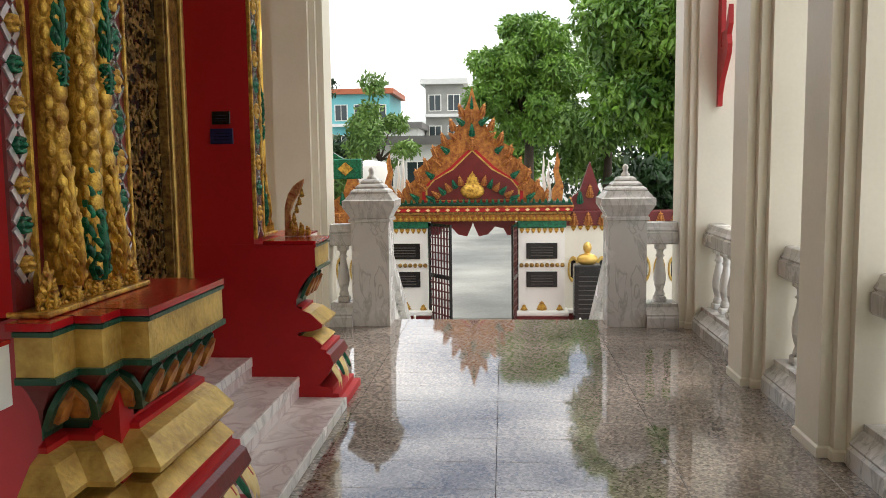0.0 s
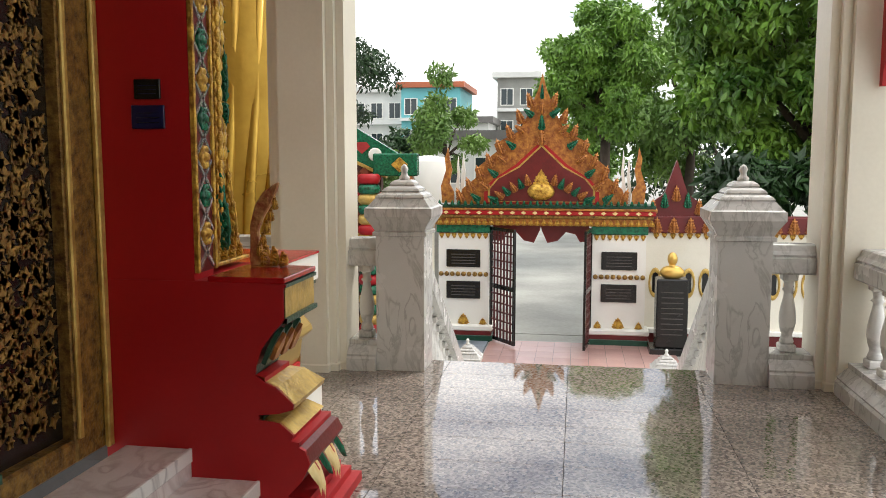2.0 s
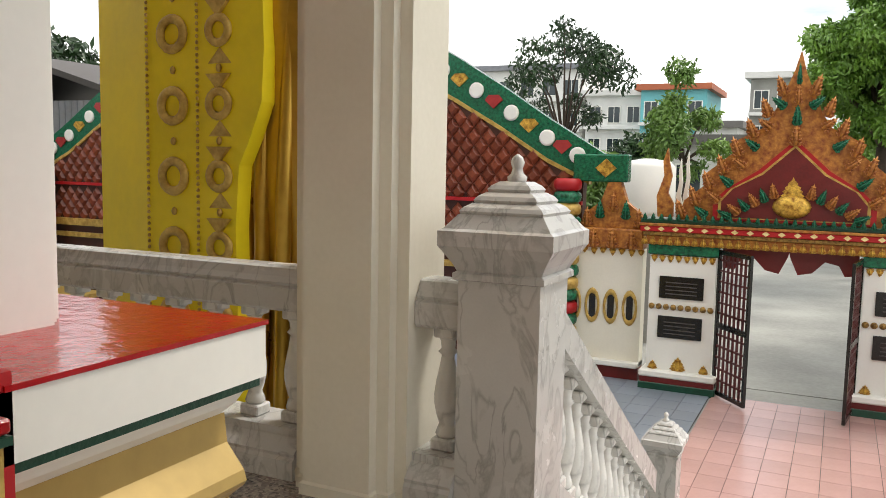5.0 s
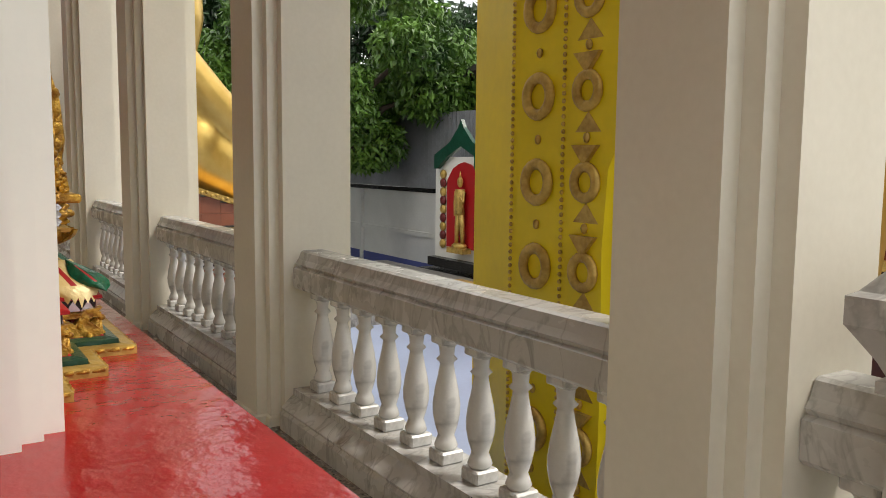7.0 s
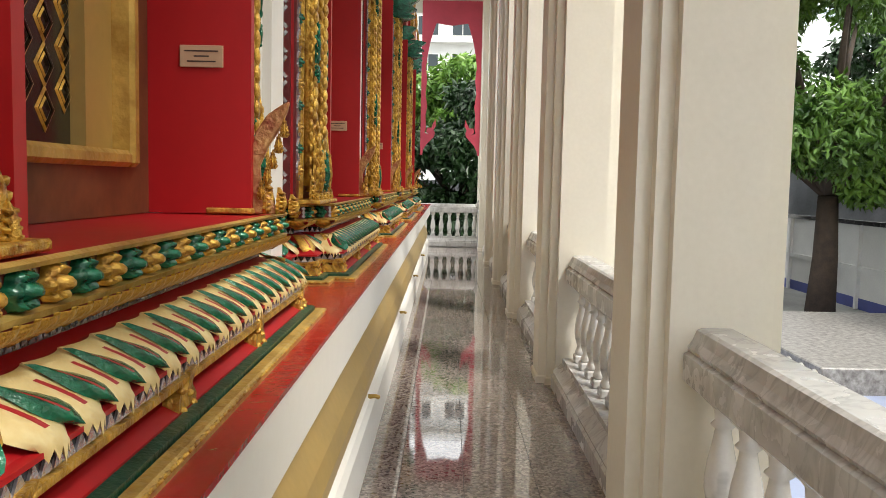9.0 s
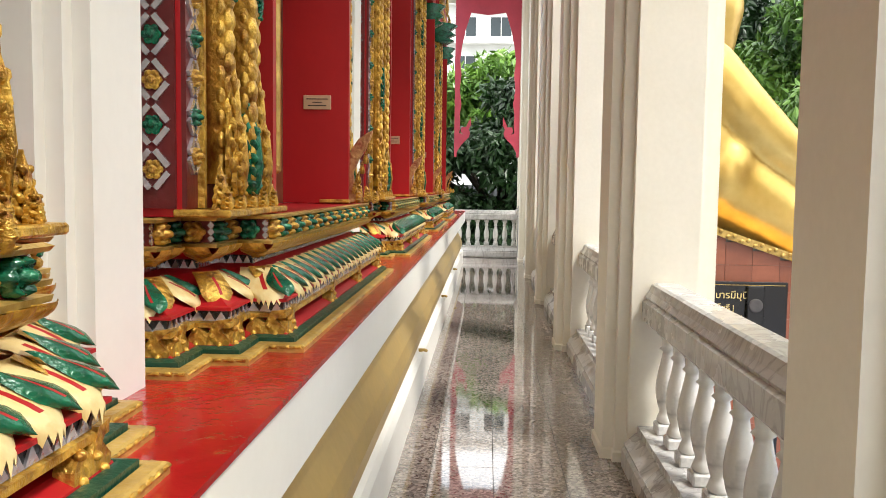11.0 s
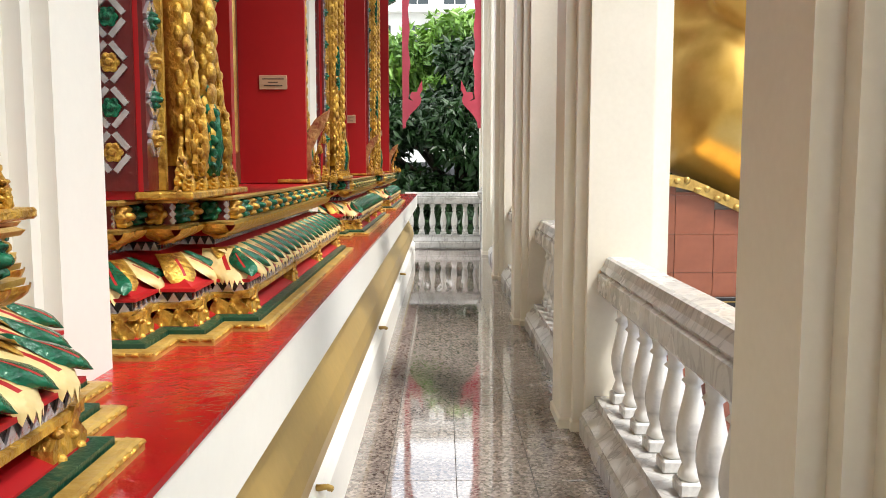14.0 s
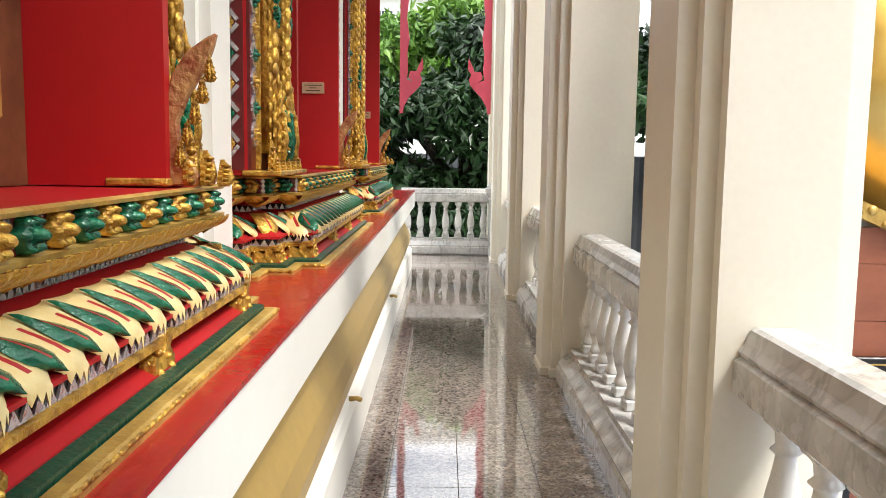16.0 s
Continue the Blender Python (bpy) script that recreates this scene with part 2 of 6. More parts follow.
ROOF_GREY = material("grey_roof_sheet", (0.17, 0.16, 0.15), 0.6, 0, 0.3, 1, 0.1, 10)
GLASS_DARK = material("dark_window_glass", (0.03, 0.045, 0.05), 0.1, 0, 0.2, 2, 0, 10)


# ---- mesh helpers ----
def part(name, bm, mat, parent=None, label="", smooth=False):
    mesh = bpy.data.meshes.new(name)
    bm.normal_update()
    bm.to_mesh(mesh)
    bm.free()
    for m in mat if isinstance(mat, (list, tuple)) else [mat]:
        mesh.materials.append(m)
    if smooth:
        mesh.shade_smooth()
    ob = new(name, mesh)
    if parent is not None:
        ob.parent = parent
    if label:
        ob["label"] = label
    return ob


def thing(name, label, category, at=(0, 0, 0), group="", kind=""):
    ob = new(name)
    ob.empty_display_size = 0.1
    ob.location = at
    return tagged(ob, label, category, group, kind)


def box(bm, x0, x1, y0, y1, z0, z1, bevel=0.0, mi=0):
    v = [bm.verts.new((x, y, z)) for z in (z0, z1) for x, y in ((x0, y0), (x1, y0), (x1, y1), (x0, y1))]
    fs = [bm.faces.new([v[i] for i in q]) for q in ((3, 2, 1, 0), (4, 5, 6, 7), (0, 1, 5, 4), (1, 2, 6, 5), (2, 3, 7, 6), (3, 0, 4, 7))]
    for f in fs:
        f.material_index = mi
    if bevel:
        bmesh.ops.bevel(bm, geom=list({e for f in fs for e in f.edges}), offset=bevel, segments=1, affect="EDGES", clamp_overlap=True)
    return bm


def boxes(*rows, bevel=0.0):
    bm = bmesh.new()
    for r in rows:
        box(bm, *r, bevel=bevel)
    return bm


def offset(path, d, closed):
    """A plan outline moved outward (to the right of its direction) by d, with mitred corners."""
    n, res = len(path), []
    for i in range(n):
        p = Vector(path[i])
        a = Vector(path[i - 1]) if closed or i else None
        b = Vector(path[(i + 1) % n]) if closed or i < n - 1 else None
        dirs = [(p - a).normalized()] if a is not None else []
        dirs += [(b - p).normalized()] if b is not None else []
        ns = [Vector((k.y, -k.x)) for k in dirs]
        m = sum(ns, Vector((0, 0))).normalized()
        res.append(p + m * (d / max(0.3, m.dot(ns[0]))))
    return res


def sweep(bm, path, prof, closed=False, caps=True, mi=0):
    """Moulding: the profile of (outward, height) rows carried round a plan outline."""
    rings = [[bm.verts.new((*q, z)) for q in offset(path, d, closed)] for d, z in prof]
    n = len(path)
    for a, b in zip(rings, rings[1:]):
        for i in range(n if closed else n - 1):
            j = (i + 1) % n
            f = bm.faces.new((a[i], a[j], b[j], b[i]))
            f.material_index = mi
    if closed and caps:
        for ring in (rings[0][::-1], rings[-1]):
            f = bm.faces.new(ring)
            f.material_index = mi
    if not closed and caps:
        for i in (0, -1):
            col = [r[i] for r in rings]
            try:
                f = bm.faces.new(col if i else col[::-1])
                f.material_index = mi
            except ValueError:
                pass
    return bm


def lathe(bm, prof, seg=16, at=(0, 0), mi=0):
    rings = []
    for r, z in prof:
        rings.append([bm.verts.new((at[0] + r * math.cos(6.28318 * k / seg), at[1] + r * math.sin(6.28318 * k / seg), z)) for k in range(seg)])
    for a, b in zip(rings, rings[1:]):
        for k in range(seg):
            f = bm.faces.new((a[k], a[(k + 1) % seg], b[(k + 1) % seg], b[k]))
            f.material_index, f.smooth = mi, True
    for r in (rings[0][::-1], rings[-1]):
        bm.faces.new(r).material_index = mi
    return bm


def plate(bm, outline, origin, u, v, thick, mi=0):
    """A flat outline of (a, b) rows laid out from origin along u and v, thick along u x v."""
    u, v, o = Vector(u), Vector(v), Vector(origin)
    w = u.cross(v).normalized() * thick
    low = [bm.verts.new(o + u * a + v * b) for a, b in outline]
    top = [bm.verts.new(o + u * a + v * b + w) for a, b in outline]
    n = len(outline)
    fs = [bm.faces.new(low[::-1]), bm.faces.new(top)]
    for i in range(n):
        j = (i + 1) % n
        fs.append(bm.faces.new((low[i], low[j], top[j], top[i])))
    for f in fs:
        f.material_index = mi
    return bm


def blob(bm, c, r, seg=8, rings=6, mi=0, turn=None):
    """An ellipsoid with radii r at c."""
    m = Matrix.Translation(c) @ (turn or Matrix()) @ Matrix.Diagonal((*r, 1))
    before = len(bm.faces)
    bmesh.ops.create_uvsphere(bm, u_segments=seg, v_segments=rings, radius=1, matrix=m)
    bm.faces.ensure_lookup_table()
    for f in bm.faces[before:]:
        f.smooth, f.material_index = True, mi
    return bm


def torus(bm, c, r, tube, u, v, seg=20, mi=0, squash=1.0):
    u, v = Vector(u), Vector(v)
    w = u.cross(v).normalized()
    rows = []
    for k in range(seg):
        a = 6.28318 * k / seg
        d = u * math.cos(a) + v * math.sin(a)
        rows.append([bm.verts.new(Vector(c) + d * (r + tube * math.cos(b)) + w * tube * squash * math.sin(b)) for b in [6.28318 * j / 8 for j in range(8)]])
    for k in range(seg):
        for j in range(8):
            f = bm.faces.new((rows[k][j], rows[(k + 1) % seg][j], rows[(k + 1) % seg][(j + 1) % 8], rows[k][(j + 1) % 8]))
            f.material_index, f.smooth = mi, True
    return bm


def tube(bm, pts, radii, seg=8, mi=0):
    """A round limb through points with a radius at each."""
    rings = []
    for i, p in enumerate(pts):
        p = Vector(p)
        d = (Vector(pts[min(i + 1, len(pts) - 1)]) - Vector(pts[max(i - 1, 0)])).normalized()
        a = d.orthogonal().normalized() if abs(d.z) > 0.95 else d.cross(Vector((0, 0, 1))).normalized()
        b = d.cross(a)
        rings.append([bm.verts.new(p + (a * math.cos(6.28318 * k / seg) + b * math.sin(6.28318 * k / seg)) * radii[i]) for k in range(seg)])
    for r, s in zip(rings, rings[1:]):
        for k in range(seg):
            f = bm.faces.new((r[k], r[(k + 1) % seg], s[(k + 1) % seg], s[k]))
            f.smooth, f.material_index = True, mi
    for r in (rings[0][::-1], rings[-1]):
        bm.faces.new(r).material_index = mi
    return bm


# ---- plan ----
GROUND = -1.75
PLAT_X, PLAT_Y, PLAT_Z = -1.19, 7.815, 1.013      # edges and top of the temple's base
COL_Y, COL_HALF, TOP = 9.155, 0.285, 5.6
SIDE_COLS = [-1.64, -4.665, -7.645, -10.625, -13.605, -16.585, -19.565]
FRONT_COLS = [7.13, 5.76, 4.39, 3.02, 1.65, 0.28, -1.09, -2.46]
FRONT_X = 2.19
RAIL_Z = 0.97
END_X = -20.5
BAY, WIN_X = 2.98, -3.22
WALL_Y, WALL_X = 7.3, -1.75


# ---- floors, ground, ceiling ----
tagged(part("ground", boxes((-150, 150, -150, 250, GROUND - 0.3, GROUND)), CONCRETE), "grey worn concrete ground of the temple yard", "ground", kind="structure")
terrace = tagged(part("terrace", boxes((END_X - 1.5, 2.45, 7.0, 9.38, GROUND, -0.012), (-1.3, 2.45, -4.0, 7.0, GROUND, -0.012)), GROUT), "raised terrace body with dark grout bed under the granite", "terrace", kind="structure")
tagged(part("ceiling", boxes((END_X - 1.5, 2.6, 7.0, 9.6, TOP, TOP + 0.2), (-1.9, 2.6, -4.0, 7.0, TOP, TOP + 0.2)), CREAM), "cream painted gallery ceiling", "ceiling", kind="structure")
tagged(part("wall_south", boxes((-1.9, 2.45, -4.2, -4.0, 0, TOP)), CREAM), "plain cream wall closing the gallery", "wall", kind="structure")


# ---- columns ----
def redented(h, s):
    corner = [(h, h - 2 * s), (h - s, h - 2 * s), (h - s, h - s), (h - 2 * s, h - s), (h - 2 * s, h)]
    return [(x * c - y * d, x * d + y * c) for c, d in ((1, 0), (0, 1), (-1, 0), (0, -1)) for x, y in corner]


def column(x, y):
    bm = bmesh.new()
    sweep(bm, redented(COL_HALF, 0.058), [(0.012, 0.0), (0.012, 0.05), (0.0, 0.06), (0.0, TOP)], closed=True)
    ob = part("column", bm, CREAM)
    ob.location = (x, y, 0)
    return tagged(ob, "tall cream painted column with stepped grooved corners", "column", group="gallery columns", kind="structure")


first = column(SIDE_COLS[0], COL_Y)
for cx in SIDE_COLS[1:] + [FRONT_X, END_X - 0.15]:
    copy_thing(first, pose(cx, COL_Y, 0))
for cy in FRONT_COLS:
    copy_thing(first, pose(FRONT_X, cy, 0))


# ---- balustrades ----
def baluster_mesh():
    bm = bmesh.new()
    box(bm, -0.055, 0.055, -0.055, 0.055, 0.215, 0.27, bevel=0.008)
    lathe(bm, [(0.04, 0.268), (0.05, 0.285), (0.042, 0.31), (0.034, 0.33), (0.047, 0.37), (0.057, 0.42), (0.058, 0.46), (0.05, 0.52), (0.037, 0.58), (0.03, 0.62), (0.028, 0.635), (0.044, 0.65), (0.03, 0.665), (0.033, 0.70), (0.045, 0.715)], 14)
    box(bm, -0.05, 0.05, -0.05, 0.05, 0.715, 0.765, bevel=0.006)
    me = bpy.data.meshes.new("baluster")
    bm.to_mesh(me)
    bm.free()
    me.materials.append(MARBLE_W)
    return me


BALUSTER = baluster_mesh()


def balustrade(a, b, step=0.24, label="grey veined marble balustrade with vase balusters", z=0.0):
    """A level balustrade from a to b in plan."""
    a, b = Vector(a), Vector(b)
    d = b - a
    ln = d.length
    rot = math.atan2(d.y, d.x)
    root = thing("balustrade", label, "balustrade", (a.x, a.y, z), group="gallery balustrades")
    root.rotation_euler = (0, 0, rot)
    w = 0.115
    rail = [(-w + 0.015, 0.765), (-w, 0.78), (-w, 0.875), (-w + 0.02, 0.885), (-w + 0.012, 0.90), (-w + 0.03, 0.925), (-w + 0.045, 0.962), (-w + 0.06, RAIL_Z)]
    prof = rail + [(-p, q) for p, q in rail[::-1]]
    bm = bmesh.new()
    ends = [[bm.verts.new((x, p, q)) for p, q in prof] for x in (0.0, ln)]
    n = len(prof)
    for i in range(n):
        bm.faces.new((ends[0][i], ends[0][(i + 1) % n], ends[1][(i + 1) % n], ends[1][i]))
    bm.faces.new(ends[0][::-1]), bm.faces.new(ends[1])
    bmesh.ops.recalc_face_normals(bm, faces=bm.faces)
    part("handrail", bm, MARBLE, root)
    foot = [(-0.2, 0.0), (-0.2, 0.09), (-0.185, 0.105), (-0.19, 0.12), (-0.13, 0.175), (-0.12, 0.18), (-0.12, 0.215)]
    prof = foot + [(-p, q) for p, q in foot[::-1]]
    bm = bmesh.new()
    ends = [[bm.verts.new((x, p, q)) for p, q in prof] for x in (0.0, ln)]
    n = len(prof)
    for i in range(n):
        bm.faces.new((ends[0][i], ends[0][(i + 1) % n], ends[1][(i + 1) % n], ends[1][i]))
    bm.faces.new(ends[0][::-1]), bm.faces.new(ends[1])
    bmesh.ops.recalc_face_normals(bm, faces=bm.faces)
    part("plinth", bm, MARBLE, root)
    k = max(1, round(ln / step))
    for i in range(k):
        o = new("baluster", BALUSTER)
        o.parent, o.location = root, ((i + 0.5) * ln / k, 0, 0)
    return root


G = COL_HALF + 0.002
for c0, c1 in zip(SIDE_COLS, SIDE_COLS[1:]):
    balustrade((c1 + G, COL_Y), (c0 - G, COL_Y))
balustrade((END_X - 0.15 + G, COL_Y), (SIDE_COLS[-1] - G, COL_Y), 0.24)
cols = [COL_Y] + FRONT_COLS
for c0, c1 in zip(cols, cols[1:]):
    balustrade((FRONT_X + 0.01, c1 + G), (FRONT_X + 0.01, c0 - G), label="white marble balustrade beside the porch columns")
balustrade((SIDE_COLS[0] + G, COL_Y), (-1.137, COL_Y), 0.2, "short marble balustrade beside the stair post")
balustrade((1.612, COL_Y), (FRONT_X - G, COL_Y), 0.2, "short marble balustrade beside the stair post")
balustrade((END_X, 7.56), (END_X, 8.9), 0.2, "pale marble balustrade closing the gallery's end", z=0.02)
tagged(part("kerb", boxes((END_X - 0.16, END_X + 0.16, 7.5, 8.9, 0.0, 0.019)), MARBLE_W), "white marble kerb under the end balustrade", "kerb", kind="structure")


# ---- stair posts and stair ----
def newel(name, x, y, z, s, label):
    root = thing(name, label, "stair post", (x, y, z), group="marble stair posts")
    sq = [(0.177, -0.177), (0.177, 0.177), (-0.177, 0.177), (-0.177, -0.177)]
    sq = [(a * s, b * s) for a, b in sq]
    bm = bmesh.new()
    sweep(bm, sq, [(0, 0), (0, 0.99 * s)], closed=True)
    part("shaft", bm, MARBLE, root)
    bm = bmesh.new()
    cap = [(0.0, 0.99), (0.02, 0.995), (0.02, 1.02), (0.006, 1.03), (0.02, 1.06), (0.058, 1.12), (0.068, 1.135), (0.068, 1.195), (0.05, 1.205), (0.004, 1.262)]
    sweep(bm, sq, [(a * s, b * s) for a, b in cap], closed=True)
    part("cap", bm, MARBLE, root)
    bm = bmesh.new()
    steps = []
    for k in range(3):
        o = -0.002 - 0.043 * k
        steps += [(o, 1.262 + 0.045 * k), (o + 0.005, 1.274 + 0.045 * k), (o - 0.008, 1.29 + 0.045 * k), (o - 0.034, 1.306 + 0.045 * k)]
    sweep(bm, sq, [(a * s, b * s) for a, b in steps], closed=True)
    part("pyramid", bm, MARBLE, root)
    bm = lathe(bmesh.new(), [(a * s, b * s) for a, b in [(0.028, 1.39), (0.04, 1.40), (0.042, 1.415), (0.026, 1.43), (0.022, 1.45), (0.03, 1.475), (0.022, 1.495), (0.004, 1.51)]], 12)
    part("finial", bm, MARBLE_W, root)
    return root


NEWEL_L, NEWEL_R = -0.958, 1.433
newel("stair_post", NEWEL_L, 9.18, 0, 1.0, "grey marble stair post with stepped pyramid cap")
newel("stair_post", NEWEL_R, 9.18, 0, 1.0, "grey marble stair post with stepped pyramid cap")
newel("stair_post", NEWEL_L - 0.05, 13.2, GROUND, 0.72, "small marble post at the stair's foot")
newel("stair_post", NEWEL_R - 0.06, 13.0, GROUND, 0.72, "small marble post at the stair's foot")
stair = thing("staircase", "marble steps descending to the courtyard", "staircase", kind="structure")
for k in range(10):
    part("step", boxes((NEWEL_L + 0.18, NEWEL_R - 0.18, 9.38 + 0.255 * k, 9.38 + 0.255 * (k + 1) + 0.02, GROUND, -0.175 * (k + 1)), bevel=0.006), MARBLE_W, stair)
for x in (NEWEL_L, NEWEL_R):
    root = thing("stair_railing", "sloping marble stair railing with balusters", "railing", group="stair railings")
    y0, y1, z1 = 9.36, 12.05, -1.74
    bm = bmesh.new()
    for za, zb, w in ((0.78, 0.95, 0.1), (-0.05, 0.12, 0.11)):
        v = [bm.verts.new((x + sx * w, y, z + (0 if y == y0 else z1))) for y in (y0, y1) for sx, z in ((-1, za), (1, za), (1, zb), (-1, zb))]
        for q in ((3, 2, 1, 0), (4, 5, 6, 7), (0, 1, 5, 4), (1, 2, 6, 5), (2, 3, 7, 6), (3, 0, 4, 7)):
            bm.faces.new([v[i] for i in q])
    part("handrail", bm, MARBLE, root)
    for k in range(15):
        t = (k + 0.5) / 15
        o = new("baluster", BALUSTER)
        o.parent, o.location, o.scale = root, (x, y0 + t * (y1 - y0), z1 * t - 0.12), (1, 1, 1.2)


# ---- temple base ----
base = thing("temple_base", "white and gold moulded temple base with red top", "temple base", kind="structure")
for east in ([(PLAT_X, -4.0), (PLAT_X, 3.69)], [(PLAT_X - 0.1, PLAT_Y), (-18.9, PLAT_Y), (-18.9, 0.0)]):
    part("plinth", sweep(bmesh.new(), east, [(-0.03, 0.0), (-0.03, 0.24), (-0.05, 0.27), (-0.09, 0.29)], caps=False), WHITE, base)
    part("gold_moulding", sweep(bmesh.new(), east, [(-0.075, 0.29), (-0.055, 0.33), (-0.05, 0.40), (-0.07, 0.48), (-0.12, 0.58), (-0.16, 0.68)], caps=False), OCHRE, base, "ochre gold cove moulding")
    part("fillet", sweep(bmesh.new(), east, [(-0.16, 0.68), (-0.06, 0.765), (-0.045, 0.775), (-0.045, 0.80), (-0.01, 0.805)], caps=False), MAROON, base, "dark red fillet")
    part("fascia", sweep(bmesh.new(), east, [(-0.01, 0.805), (0.0, 0.81), (0.0, 1.0)], caps=False), WHITE, base)
corner = [(PLAT_X, 6.78), (PLAT_X, PLAT_Y), (PLAT_X - 0.1, PLAT_Y)]
part("fascia", sweep(bmesh.new(), corner, [(-0.02, 0.845), (0.0, 0.85), (0.0, 1.0)], caps=False), WHITE, base)
part("fillet", sweep(bmesh.new(), corner, [(-0.05, 0.82), (-0.012, 0.824), (-0.012, 0.846), (-0.03, 0.85)], caps=False), GREEN_DARK, base, "dark green fillet")
part("cove", sweep(bmesh.new(), corner, [(-0.12, 0.745), (-0.09, 0.75), (-0.06, 0.78), (-0.035, 0.825)], caps=False), WHITE, base)
corner = [(PLAT_X, 6.78), (PLAT_X, PLAT_Y - 0.06)]
part("gold_moulding", sweep(bmesh.new(), corner, [(-0.12, 0.36), (-0.10, 0.40), (-0.085, 0.5), (-0.03, 0.545), (-0.02, 0.56), (-0.03, 0.59), (-0.09, 0.66), (-0.10, 0.745)], caps=True), OCHRE, base, "ochre gold roll moulding")
part("fillet", sweep(bmesh.new(), corner, [(-0.14, 0.30), (-0.10, 0.305), (-0.10, 0.36), (-0.14, 0.365)], caps=True), RED, base, "red fillet")
part("plinth", sweep(bmesh.new(), corner, [(-0.2, 0.0), (0.03, 0.0), (0.03, 0.27), (0.0, 0.285), (-0.2, 0.30)], caps=True), WHITE, base)
part("red_ledge", boxes((-18.9, PLAT_X + 0.006, 7.0, PLAT_Y + 0.006, 1.0, PLAT_Z), (WALL_X - 0.2, PLAT_X + 0.006, -4.0, 3.69, 1.0, PLAT_Z)), RED_FLOOR, base, "glossy red painted ledge")
for k in range(4):
    bm = bmesh.new()
    blob(bm, (-5.92 - 2.98 * k, PLAT_Y - 0.01, 0.28), (0.014, 0.016, 0.012))
    tube(bm, [(-5.92 - 2.98 * k, PLAT_Y - 0.06, 0.28), (-5.92 - 2.98 * k, PLAT_Y - 0.015, 0.285), (-5.92 - 2.98 * k, PLAT_Y, 0.27)], [0.014, 0.011, 0.007])
    tagged(part("drain_spout", bm, GOLD_DULL, None), "small gold drain spout on the base", "drain spout", group="drain spouts")

# ---- temple walls ----
LEFT, RIGHT = WIN_X - 0.665, WIN_X + 0.665
rows = []
xs = [WALL_X + 0.0]
for i in range(5):
    xs += [RIGHT - BAY * i, LEFT - BAY * i]
xs.append(-16.9)
for k in range(0, len(xs), 2):
    rows.append((xs[k + 1], xs[k], WALL_Y - 0.3, WALL_Y, PLAT_Z, TOP))
for i in range(5):
    rows += [(LEFT - BAY * i, RIGHT - BAY * i, WALL_Y - 0.3, WALL_Y, PLAT_Z, 1.36), (LEFT - BAY * i, RIGHT - BAY * i, WALL_Y - 0.3, WALL_Y, 3.3, TOP)]
tagged(part("wall_north", boxes(*rows), WHITE), "white painted temple side wall with window openings", "wall", kind="structure")
DOOR_Y0, DOOR_Y1 = 4.68, 6.38
tagged(part("wall_east", boxes((WALL_X - 0.3, WALL_X, -4.0, DOOR_Y0, PLAT_Z, TOP), (WALL_X - 0.3, WALL_X, DOOR_Y1, WALL_Y - 0.3, PLAT_Z, TOP), (WALL_X - 0.3, WALL_X, DOOR_Y0, DOOR_Y1, 3.6, TOP)), WHITE), "white painted temple front wall with doorway", "wall", kind="structure")
tagged(part("wall_west", boxes((-17.2, -16.9, 0.0, WALL_Y, PLAT_Z, TOP)), WHITE), "white temple end wall", "wall", kind="structure")


def pier(x0, x1, y0, y1):
    c, h = ((x0 + x1) / 2, (y0 + y1) / 2), ((x1 - x0) / 2, (y1 - y0) / 2)
    s = 0.035
    out = []
    for sx, sy in ((1, -1), (1, 1), (-1, 1), (-1, -1)):
        cn = [(h[0] - 2 * s, h[1]), (h[0] - 2 * s, h[1] - s), (h[0] - s, h[1] - s), (h[0] - s, h[1] - 2 * s), (h[0], h[1] - 2 * s)]
        cn = [(c[0] + sx * a, c[1] + sy * b) for a, b in cn]
        out += cn if sx * sy < 0 else cn[::-1]
    bm = bmesh.new()
    sweep(bm, out, [(0, PLAT_Z), (0, TOP)], closed=True)
    bmesh.ops.recalc_face_normals(bm, faces=bm.faces)
    return tagged(part("wall_pier", bm, WHITE), "white painted wall pier with stepped corners", "pier", group="wall piers", kind="structure")


pier(-2.0, -1.61, 7.1, 7.53)
for i in range(5):
    x = WIN_X - BAY * (i + 0.5) + 0.05
    pier(x - 0.18, x + 0.18, 7.12, 7.5)
pier(-1.85, -1.55, 7.03, 7.09)
# ---- ornament meshes ----
def mesh_of(name, bm, *mats):
    bm.normal_update()
    me = bpy.data.meshes.new(name)
    bm.to_mesh(me)
    bm.free()
    for m in mats:
        me.materials.append(m)
    return me


def piece(name, me, parent, m):
    o = new(name, me)
    o.parent = parent
    o.matrix_basis = m
    return o


def facing(x, y, z, nx, ny, s=1.0):
    """Pose whose local x runs along the wall, y points out of it and z up."""
    return Matrix.Translation((x, y, z)) @ Matrix.Rotation(math.atan2(ny, nx) - math.pi / 2, 4, "Z") @ Matrix.Scale(s, 4)


def along(path, d, step, skip=0.0):
    """Evenly spaced places on an outline moved outward by d: x, y and the outward normal."""
    pts = offset(path, d, False)
    res = []
    for a, b in zip(pts, pts[1:]):
        ln = (b - a).length
        k = int((ln - skip) / step + 0.5)
        t = (b - a).normalized()
        for i in range(k):
            p = a + (b - a) * ((i + 0.5) / k)
            res.append((p.x, p.y, t.y, -t.x))
    return res


